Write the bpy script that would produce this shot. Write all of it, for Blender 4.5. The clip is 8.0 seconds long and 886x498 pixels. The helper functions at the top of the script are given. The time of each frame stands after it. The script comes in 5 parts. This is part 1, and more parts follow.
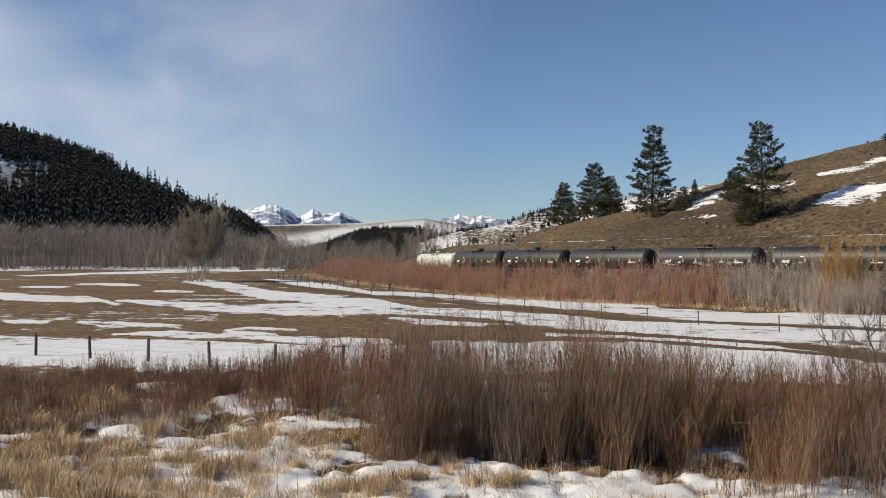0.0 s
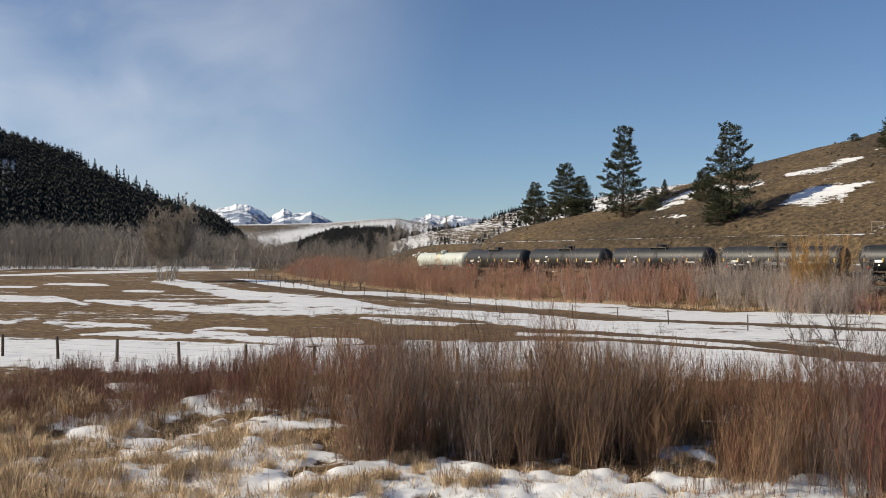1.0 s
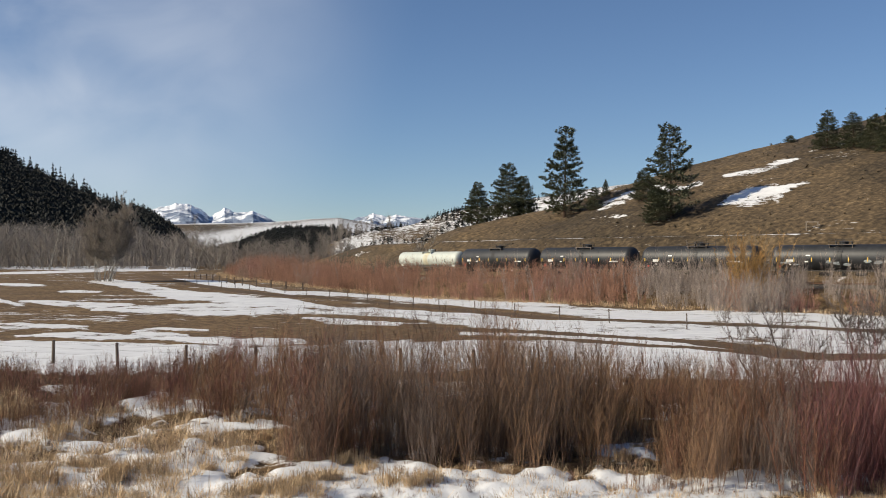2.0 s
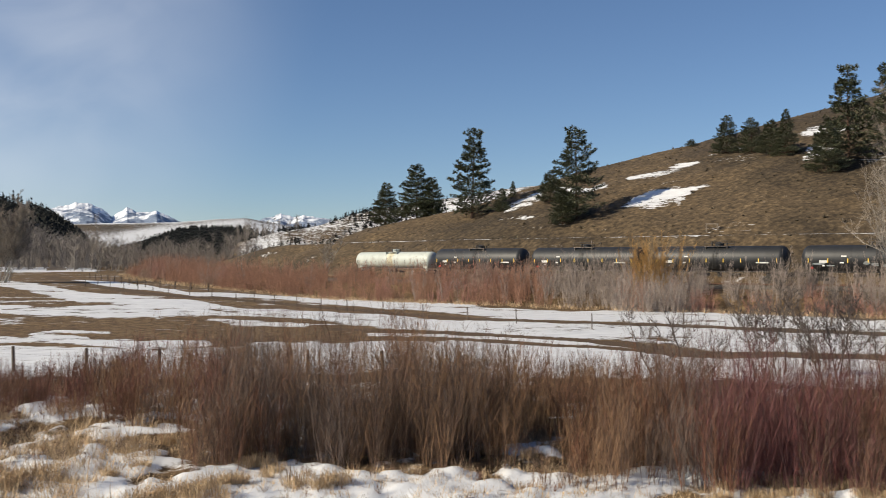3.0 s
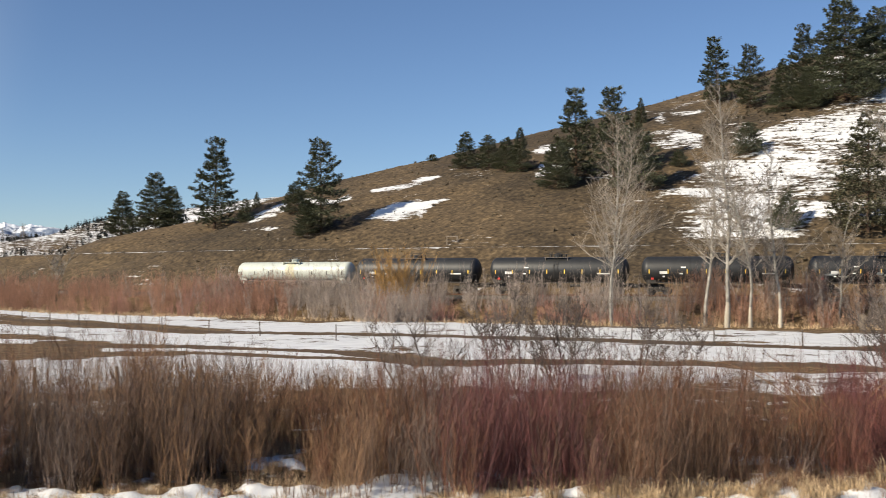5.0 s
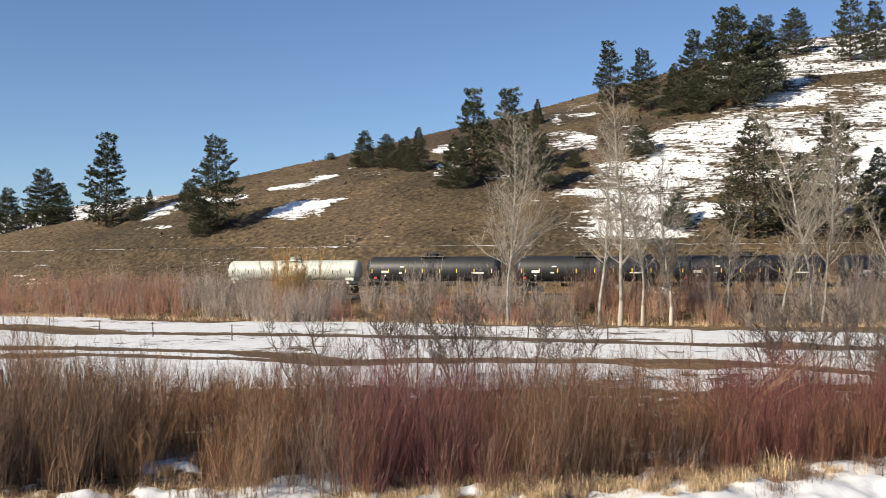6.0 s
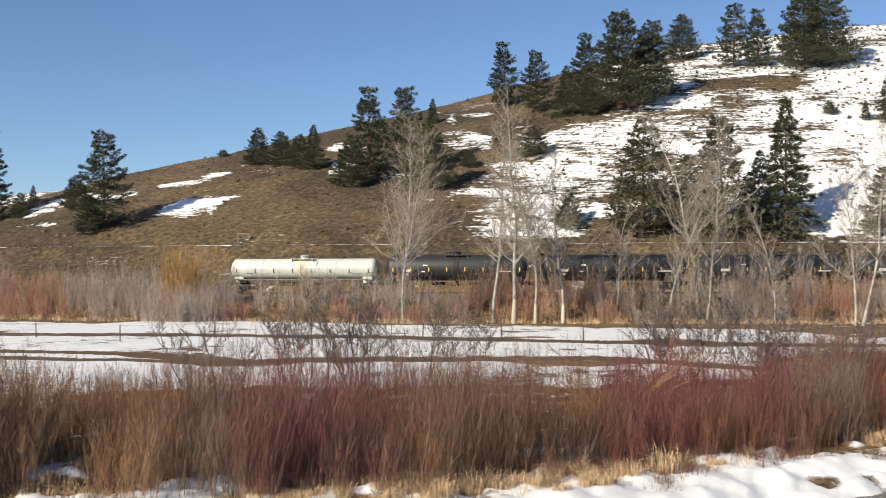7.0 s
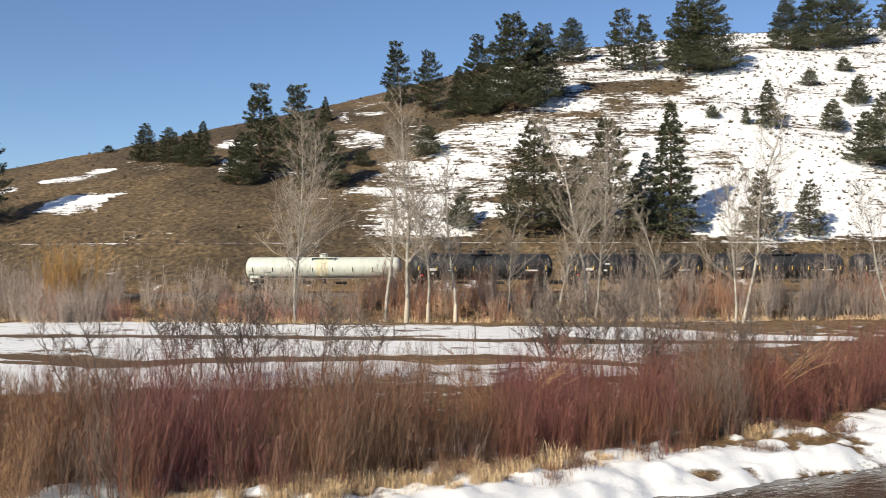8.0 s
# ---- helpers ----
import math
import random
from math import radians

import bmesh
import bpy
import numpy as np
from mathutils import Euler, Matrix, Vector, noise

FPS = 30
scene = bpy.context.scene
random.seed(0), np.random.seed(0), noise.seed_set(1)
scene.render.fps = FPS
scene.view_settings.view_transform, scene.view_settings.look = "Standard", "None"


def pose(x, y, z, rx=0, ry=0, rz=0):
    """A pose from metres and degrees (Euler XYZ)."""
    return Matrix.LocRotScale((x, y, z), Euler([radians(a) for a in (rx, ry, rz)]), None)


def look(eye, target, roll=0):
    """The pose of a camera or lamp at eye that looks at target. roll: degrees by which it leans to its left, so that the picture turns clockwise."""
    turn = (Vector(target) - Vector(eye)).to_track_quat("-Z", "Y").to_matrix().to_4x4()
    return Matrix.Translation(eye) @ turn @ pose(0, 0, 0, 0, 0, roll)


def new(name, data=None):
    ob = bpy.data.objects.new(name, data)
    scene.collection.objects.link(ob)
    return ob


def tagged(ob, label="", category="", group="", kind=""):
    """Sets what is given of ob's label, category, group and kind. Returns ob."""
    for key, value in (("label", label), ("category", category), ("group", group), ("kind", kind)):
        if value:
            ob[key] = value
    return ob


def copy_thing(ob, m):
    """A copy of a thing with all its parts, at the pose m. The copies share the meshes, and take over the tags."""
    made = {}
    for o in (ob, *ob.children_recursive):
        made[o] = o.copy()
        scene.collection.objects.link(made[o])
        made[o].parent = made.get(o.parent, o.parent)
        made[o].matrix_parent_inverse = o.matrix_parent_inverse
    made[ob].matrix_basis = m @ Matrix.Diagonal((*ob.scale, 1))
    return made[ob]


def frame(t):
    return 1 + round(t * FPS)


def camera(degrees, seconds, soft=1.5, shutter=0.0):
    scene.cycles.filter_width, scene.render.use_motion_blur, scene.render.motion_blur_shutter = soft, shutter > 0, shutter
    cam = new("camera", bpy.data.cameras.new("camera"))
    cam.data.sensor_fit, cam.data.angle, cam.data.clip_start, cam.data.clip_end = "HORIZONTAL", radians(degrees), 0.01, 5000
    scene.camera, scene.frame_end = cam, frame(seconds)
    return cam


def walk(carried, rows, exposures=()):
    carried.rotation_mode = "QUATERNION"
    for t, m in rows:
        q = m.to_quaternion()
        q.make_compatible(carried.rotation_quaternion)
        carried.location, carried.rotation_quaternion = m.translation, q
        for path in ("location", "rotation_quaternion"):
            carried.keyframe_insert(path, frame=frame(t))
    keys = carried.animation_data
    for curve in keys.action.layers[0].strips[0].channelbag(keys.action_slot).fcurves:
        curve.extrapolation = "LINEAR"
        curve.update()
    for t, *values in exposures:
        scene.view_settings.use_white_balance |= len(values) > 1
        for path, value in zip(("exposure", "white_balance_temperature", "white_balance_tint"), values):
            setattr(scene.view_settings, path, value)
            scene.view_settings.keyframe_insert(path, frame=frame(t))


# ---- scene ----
# ---------------------------------------------------------------- camera: stands still, pans to the right
EYE = 5.5
cam = camera(46.13, 8.0, soft=0.85, shutter=0.3)
PAN = [
    (0.0, 0.0, 0.638, 0.02), (0.5, -0.65, 0.626, 0.01), (1.0, -1.575, 0.619, 0.02), (2.3, -6.05, 0.592, -0.03),
    (2.5, -7.038, 0.59, -0.04), (3.0, -9.758, 0.646, 0.01), (3.5, -13.249, 0.846, -0.05), (4.0, -16.713, 1.078, -0.05),
    (4.5, -19.987, 1.186, -0.06), (5.0, -23.76, 1.27, -0.08), (5.2, -25.2, 1.27, -0.09), (6.3, -30.93, 1.19, -0.1),
    (6.5, -32.158, 1.173, -0.1), (7.0, -35.126, 1.141, -0.12), (7.5, -38.067, 1.117, -0.12), (8.0, -41.026, 1.081, -0.1),
]
walk(cam, [(t, pose(0, 0, EYE, 90 + pitch, -roll, yaw)) for t, yaw, pitch, roll in PAN],
     exposures=[(0.0, 0.17), (3.5, 0.2), (5.0, 0.39), (6.5, 0.52), (8.0, 0.51)])

# ---------------------------------------------------------------- world, sun
SUN_AZ, SUN_EL = 262.0, 30.0          # bearing clockwise from +y, height


def bearing(az, d, z=0.0):
    return (d * math.sin(radians(az)), d * math.cos(radians(az)), z)


def build_world():
    world = bpy.data.worlds.new("sky")
    scene.world = world
    world.use_nodes = True
    nt = world.node_tree
    nt.nodes.clear()
    n = nt.nodes.new
    out, bg = n("ShaderNodeOutputWorld"), n("ShaderNodeBackground")
    sky = n("ShaderNodeTexSky")
    sky.sky_type, sky.sun_disc = "NISHITA", False
    sky.sun_elevation, sky.sun_rotation = radians(SUN_EL), radians(SUN_AZ)
    sky.altitude, sky.air_density, sky.dust_density, sky.ozone_density = 1500, 1.0, 0.1, 3.0
    co = n("ShaderNodeTexCoord")
    mp = n("ShaderNodeMapping")
    mp.inputs["Scale"].default_value = (1.0, 1.0, 1.6)
    mp.inputs["Rotation"].default_value = (0, 0.35, 0.4)
    big, fine = n("ShaderNodeTexNoise"), n("ShaderNodeTexNoise")
    big.inputs["Scale"].default_value, big.inputs["Detail"].default_value = 2.6, 3
    fine.inputs["Scale"].default_value, fine.inputs["Detail"].default_value = 7.0, 5
    fine.inputs["Distortion"].default_value = 0.6
    add = n("ShaderNodeMath"); add.operation = "MULTIPLY_ADD"
    add.inputs[1].default_value = 0.35
    ramp = n("ShaderNodeMapRange")
    ramp.interpolation_type = "SMOOTHSTEP"
    ramp.inputs["From Min"].default_value, ramp.inputs["From Max"].default_value = 0.42, 0.9
    # the thin cloud lies towards the north-west, and thins out to the east
    dot = n("ShaderNodeVectorMath"); dot.operation = "DOT_PRODUCT"
    dot.inputs[1].default_value = bearing(-31, 0.96, 0.28)
    side = n("ShaderNodeMapRange")
    side.interpolation_type = "SMOOTHSTEP"
    side.inputs["From Min"].default_value, side.inputs["From Max"].default_value = 0.83, 1.05
    mul = n("ShaderNodeMath"); mul.operation = "MULTIPLY"
    mix = n("ShaderNodeMixRGB")
    mix.inputs[2].default_value = (9.3, 9.6, 10.1, 1)
    L = nt.links.new
    L(co.outputs["Generated"], mp.inputs["Vector"]); L(mp.outputs[0], big.inputs["Vector"]); L(mp.outputs[0], fine.inputs["Vector"])
    L(fine.outputs["Fac"], add.inputs[0]); L(big.outputs["Fac"], add.inputs[2]); L(add.outputs[0], ramp.inputs["Value"])
    L(co.outputs["Generated"], dot.inputs[0]); L(dot.outputs["Value"], side.inputs["Value"])
    L(ramp.outputs[0], mul.inputs[0]); L(side.outputs[0], mul.inputs[1])
    tint = n("ShaderNodeMixRGB")
    tint.blend_type = "MULTIPLY"
    tint.inputs[0].default_value, tint.inputs[2].default_value = 1.0, (0.885, 0.935, 1.03, 1)
    L(sky.outputs[0], tint.inputs[1])
    L(mul.outputs[0], mix.inputs[0]); L(tint.outputs[0], mix.inputs[1])
    L(mix.outputs[0], bg.inputs["Color"]); L(bg.outputs[0], out.inputs["Surface"])
    bg.inputs["Strength"].default_value = 0.08


build_world()
sun = new("sun", bpy.data.lights.new("sun", "SUN"))
sun.data.energy, sun.data.angle, sun.data.color = 5.05, radians(0.6), (1.0, 0.89, 0.7)
sun.matrix_world = look(bearing(SUN_AZ, 100 * math.cos(radians(SUN_EL)), 100 * math.sin(radians(SUN_EL))), (0, 0, 0))

# ---------------------------------------------------------------- materials


def material(name, rough=0.8, metal=0.0, spec=0.5):
    m = bpy.data.materials.new(name)
    m.use_nodes = True
    b = m.node_tree.nodes["Principled BSDF"]
    b.inputs["Roughness"].default_value, b.inputs["Metallic"].default_value = rough, metal
    b.inputs["Specular IOR Level"].default_value = spec
    return m, m.node_tree, b


def noise_node(nt, scale, detail=4, coords="Object", stretch=None, rough=0.55):
    tc = nt.nodes.new("ShaderNodeTexCoord")
    tex = nt.nodes.new("ShaderNodeTexNoise")
    tex.inputs["Scale"].default_value, tex.inputs["Detail"].default_value = scale, detail
    tex.inputs["Roughness"].default_value = rough
    src = tc.outputs[coords]
    if stretch:
        mp = nt.nodes.new("ShaderNodeMapping")
        mp.inputs["Scale"].default_value = stretch
        nt.links.new(src, mp.inputs["Vector"])
        src = mp.outputs[0]
    nt.links.new(src, tex.inputs["Vector"])
    return tex.outputs["Fac"]


def ramp_node(nt, fac, stops):
    r = nt.nodes.new("ShaderNodeValToRGB")
    els = r.color_ramp.elements
    while len(els) < len(stops):
        els.new(0.5)
    for e, (p, c) in zip(els, stops):
        e.position, e.color = p, (*c, 1)
    nt.links.new(fac, r.inputs[0])
    return r.outputs[0]


def mix_node(nt, fac, a, b, blend="MIX"):
    m = nt.nodes.new("ShaderNodeMixRGB")
    m.blend_type = blend
    for sock, v in zip(m.inputs, (fac, a, b)):
        if isinstance(v, bpy.types.NodeSocket):
            nt.links.new(v, sock)
        elif isinstance(v, (int, float)):
            sock.default_value = v
        else:
            sock.default_value = (*v, 1)
    return m.outputs[0]


def maths(nt, op, *args):
    m = nt.nodes.new("ShaderNodeMath")
    m.operation = op
    for sock, v in zip(m.inputs, args):
        if isinstance(v, bpy.types.NodeSocket):
            nt.links.new(v, sock)
        else:
            sock.default_value = v
    return m.outputs[0]


def bump(nt, b, height, strength=0.4, distance=0.02):
    n = nt.nodes.new("ShaderNodeBump")
    n.inputs["Strength"].default_value, n.inputs["Distance"].default_value = strength, distance
    nt.links.new(height, n.inputs["Height"])
    nt.links.new(n.outputs[0], b.inputs["Normal"])


def object_random(nt):
    return nt.nodes.new("ShaderNodeObjectInfo").outputs["Random"]


def grainy(name, dark, light, scale=8.0, rough=0.8, metal=0.0, relief=0.3, stretch=None, vary=0.25, coarse=None, island=False):
    """A plain surface with grain at two scales; each object a little lighter or darker than the next."""
    m, nt, b = material(name, rough, metal)
    g = noise_node(nt, scale, 6, stretch=stretch)
    c = noise_node(nt, coarse or scale / 9, 3)
    col = ramp_node(nt, maths(nt, "ADD", maths(nt, "MULTIPLY", g, 0.6), maths(nt, "MULTIPLY", c, 0.4)), [(0.3, dark), (0.7, light)])
    rnd = nt.nodes.new("ShaderNodeNewGeometry").outputs["Random Per Island"] if island else object_random(nt)
    f = maths(nt, "ADD", maths(nt, "MULTIPLY", rnd, vary * 2), 1 - vary)
    tint = nt.nodes.new("ShaderNodeCombineColor")
    for k in range(3):
        nt.links.new(f, tint.inputs[k])
    nt.links.new(mix_node(nt, 1.0, col, tint.outputs[0], "MULTIPLY"), b.inputs["Base Color"])
    bump(nt, b, g, relief)
    return m


def ground_material():
    """Winter grass, bare earth and old snow; the sheet's own fields say where each lies."""
    m, nt, b = material("winter_ground", 0.9, 0, 0.25)
    snow, earth, slope = [nt.nodes.new("ShaderNodeAttribute") for _ in range(3)]
    snow.attribute_name, earth.attribute_name, slope.attribute_name = "snow", "earth", "slope"
    n1, n2, n3 = noise_node(nt, 1.3, 8, rough=0.65), noise_node(nt, 0.12, 5), noise_node(nt, 9.0, 5, rough=0.7)
    grass = ramp_node(nt, maths(nt, "ADD", maths(nt, "MULTIPLY", n1, 0.6), maths(nt, "MULTIPLY", n3, 0.4)), [(0.38, (0.055, 0.036, 0.02)), (0.5, (0.165, 0.108, 0.056)), (0.64, (0.34, 0.24, 0.13))])
    grass = mix_node(nt, 0.6, grass, ramp_node(nt, n2, [(0.32, (0.42, 0.36, 0.3)), (0.68, (1, 0.95, 0.85))]), "MULTIPLY")
    hill = ramp_node(nt, n1, [(0.3, (0.03, 0.025, 0.019)), (0.5, (0.102, 0.079, 0.053)), (0.72, (0.23, 0.178, 0.115))])
    hill = mix_node(nt, 0.5, hill, ramp_node(nt, n2, [(0.35, (0.5, 0.46, 0.42)), (0.65, (1, 0.93, 0.8))]), "MULTIPLY")
    broad = ramp_node(nt, noise_node(nt, 0.035, 4), [(0.4, (0.52, 0.51, 0.5)), (0.58, (1.1, 1.02, 0.9))])
    hill = mix_node(nt, 0.8, hill, broad, "MULTIPLY")
    base = mix_node(nt, slope.outputs["Fac"], grass, hill)
    dirt = ramp_node(nt, n3, [(0.3, (0.05, 0.033, 0.02)), (0.7, (0.13, 0.085, 0.052))])
    base = mix_node(nt, earth.outputs["Fac"], base, dirt)
    terr = noise_node(nt, 1.0, 5, stretch=(0.28, 0.28, 2.6), rough=0.6)
    terr = maths(nt, "MULTIPLY", maths(nt, "SUBTRACT", terr, 0.5), maths(nt, "MULTIPLY", slope.outputs["Fac"], 1.05))
    geo = nt.nodes.new("ShaderNodeNewGeometry")
    sep = nt.nodes.new("ShaderNodeSeparateXYZ")
    nt.links.new(geo.outputs["Position"], sep.inputs[0])
    ledge = maths(nt, "SUBTRACT", 1.0, maths(nt, "MULTIPLY", maths(nt, "ABSOLUTE", maths(nt, "SUBTRACT", sep.outputs["Z"], 9.05)), 6.5))
    ledge = maths(nt, "MULTIPLY", maths(nt, "MAXIMUM", ledge, 0.0), maths(nt, "MULTIPLY", slope.outputs["Fac"], 0.5))
    # snow breaks up at its edges into tongues and flecks
    s = maths(nt, "ADD", maths(nt, "ADD", maths(nt, "MAXIMUM", snow.outputs["Fac"], ledge), terr), maths(nt, "ADD", maths(nt, "MULTIPLY", maths(nt, "SUBTRACT", n1, 0.5), 0.8),
                                                   maths(nt, "MULTIPLY", maths(nt, "SUBTRACT", n3, 0.5), 0.22)))
    mr = nt.nodes.new("ShaderNodeMapRange")
    mr.interpolation_type = "SMOOTHSTEP"
    mr.inputs["From Min"].default_value, mr.inputs["From Max"].default_value = 0.41, 0.6
    nt.links.new(s, mr.inputs["Value"])
    white = ramp_node(nt, noise_node(nt, 0.7, 6), [(0.3, (0.63, 0.635, 0.65)), (0.65, (0.77, 0.775, 0.78))])
    nt.links.new(mix_node(nt, mr.outputs[0], base, white), b.inputs["Base Color"])
    rough = maths(nt, "SUBTRACT", 0.95, maths(nt, "MULTIPLY", mr.outputs[0], 0.35))
    nt.links.new(rough, b.inputs["Roughness"])
    h = maths(nt, "ADD", maths(nt, "MULTIPLY", n3, 0.5), maths(nt, "MULTIPLY", mr.outputs[0], 0.8))
    bump(nt, b, maths(nt, "ADD", h, n1), 0.5, 0.08)
    return m


M_GROUND = ground_material()
M_STRAW = grainy("dry_grass", (0.33, 0.225, 0.126), (0.68, 0.51, 0.315), 3, 0.8, vary=0.55, island=True)
M_WILLOW = {
    "red": grainy("red_willow_bark", (0.096, 0.036, 0.027), (0.260, 0.104, 0.072), 5, 0.65, vary=0.72, island=True),
    "crimson": grainy("crimson_willow_bark", (0.068, 0.021, 0.021), (0.177, 0.059, 0.054), 5, 0.6, vary=0.72, island=True),
    "brown": grainy("brown_willow_bark", (0.071, 0.040, 0.026), (0.195, 0.112, 0.066), 5, 0.7, vary=0.72, island=True),
    "tan": grainy("tan_willow_bark", (0.133, 0.072, 0.036), (0.316, 0.181, 0.094), 5, 0.7, vary=0.72, island=True),
    "grey": grainy("grey_willow_bark", (0.082, 0.058, 0.046), (0.220, 0.159, 0.129), 5, 0.75, vary=0.72, island=True),
    "rust": grainy("rusty_willow_bark", (0.081, 0.034, 0.018), (0.211, 0.092, 0.049), 5, 0.7, vary=0.72, island=True),
    "gold": grainy("golden_willow_bark", (0.24, 0.13, 0.035), (0.43, 0.25, 0.08), 5, 0.6, vary=0.4, island=True),
}
# paler copies of the willow barks: the strip's extra brightness is in the colour
M_BRUSH_LIGHTENED = {
    "red": grainy("lightened_pinkish_brush", (0.18, 0.088, 0.07), (0.43, 0.215, 0.165), 5, 0.75, vary=0.4, island=True),
    "brown": grainy("lightened_brown_brush", (0.15, 0.1, 0.075), (0.36, 0.25, 0.185), 5, 0.75, vary=0.4, island=True),
    "tan": grainy("lightened_tan_brush", (0.22, 0.14, 0.09), (0.5, 0.34, 0.22), 5, 0.75, vary=0.4, island=True),
    "grey": grainy("lightened_grey_brush", (0.16, 0.128, 0.11), (0.4, 0.33, 0.285), 5, 0.75, vary=0.4, island=True),
    "rust": grainy("lightened_rusty_brush", (0.17, 0.085, 0.055), (0.41, 0.22, 0.145), 5, 0.75, vary=0.4, island=True),
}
M_BARK_PALE = grainy("pale_cottonwood_bark", (0.07, 0.064, 0.056), (0.52, 0.48, 0.42), 2.6, 0.85, vary=0.12, stretch=(1, 1, 0.45))
M_BARK_TWIG = grainy("cottonwood_twigs", (0.165, 0.138, 0.112), (0.36, 0.31, 0.255), 4, 0.85, vary=0.4, island=True)
M_STRIPPED = grainy("stripped_trunk_wood", (0.42, 0.36, 0.28), (0.62, 0.56, 0.46), 5, 0.8)
M_BARK_SHRUB = grainy("dark_shrub_bark", (0.06, 0.046, 0.04), (0.17, 0.135, 0.115), 5, 0.8)
M_BARK_PINE = grainy("pine_bark", (0.05, 0.03, 0.02), (0.14, 0.085, 0.055), 6, 0.9)
M_NEEDLE = grainy("pine_needles", (0.055, 0.066, 0.04), (0.16, 0.168, 0.092), 0.9, 0.75, vary=0.5, coarse=0.25, island=True)
M_NEEDLE_OLIVE = grainy("olive_pine_needles", (0.075, 0.076, 0.046), (0.2, 0.19, 0.115), 0.9, 0.75, vary=0.5, coarse=0.25, island=True)
M_NEEDLE_BLUE = grainy("spruce_needles", (0.03, 0.048, 0.046), (0.09, 0.12, 0.115), 0.9, 0.7, vary=0.4, coarse=0.25, island=True)
# near black: the western hill's shade is put into the needle colour
M_FOREST = grainy("shade_dark_conifer_needles", (0.006, 0.0075, 0.007), (0.016, 0.019, 0.016), 0.3, 0.85, vary=0.35, island=True)
M_FARWOOD = grainy("far_bare_wood", (0.15, 0.128, 0.11), (0.3, 0.262, 0.225), 0.4, 0.9, vary=0.3, island=True)
M_SAGE = grainy("sagebrush", (0.075, 0.063, 0.042), (0.18, 0.15, 0.1), 2, 0.9, vary=0.3, island=True)
M_POST = grainy("weathered_post", (0.05, 0.036, 0.028), (0.16, 0.12, 0.09), 7, 0.85, stretch=(1, 1, 0.15))
M_WIRE = grainy("fence_wire", (0.12, 0.1, 0.09), (0.25, 0.22, 0.2), 20, 0.6, 0.6)
M_BLACK = grainy("black_tank_paint", (0.012, 0.0125, 0.0135), (0.028, 0.029, 0.031), 1.2, 0.52, vary=0.15, relief=0.04, stretch=(1, 1, 0.3))
M_WHITE = grainy("dull_white_tank_paint", (0.42, 0.45, 0.41), (0.6, 0.63, 0.57), 1.2, 0.45, vary=0.05, relief=0.04, stretch=(1, 1, 0.25))
M_BAND = grainy("rust_stained_band", (0.4, 0.36, 0.24), (0.55, 0.52, 0.4), 5, 0.6)
M_FRAME = grainy("dusty_black_steel", (0.02, 0.018, 0.016), (0.06, 0.05, 0.042), 4, 0.7, 0.1)
M_STEEL = grainy("worn_steel", (0.1, 0.08, 0.07), (0.25, 0.21, 0.18), 6, 0.45, 0.8)
M_YELLOW = grainy("yellow_reflective_strip", (0.75, 0.5, 0.06), (0.9, 0.62, 0.1), 6, 0.4)
M_STENCIL = grainy("white_stencil", (0.6, 0.6, 0.58), (0.8, 0.8, 0.78), 12, 0.6)
M_FAINT = grainy("faded_grey_stencil", (0.3, 0.32, 0.3), (0.42, 0.44, 0.41), 12, 0.6)
M_SPRAY = grainy("pale_spray_paint", (0.16, 0.2, 0.22), (0.5, 0.53, 0.54), 2.5, 0.5)
M_PLACARD = grainy("red_placard", (0.45, 0.03, 0.02), (0.6, 0.06, 0.04), 8, 0.5)
M_BALLAST = grainy("ballast_stone", (0.05, 0.042, 0.035), (0.15, 0.125, 0.1), 9, 0.95, relief=0.8)
M_TIE = grainy("creosoted_tie", (0.03, 0.022, 0.016), (0.09, 0.065, 0.045), 6, 0.9)
M_RAIL = grainy("rail_steel", (0.09, 0.05, 0.035), (0.2, 0.12, 0.08), 8, 0.5, 0.7)
M_TIMBER = grainy("grey_timber", (0.14, 0.11, 0.08), (0.32, 0.26, 0.2), 6, 0.85)

# ---------------------------------------------------------------- mesh helpers


def rand(a, b):
    return random.uniform(a, b)


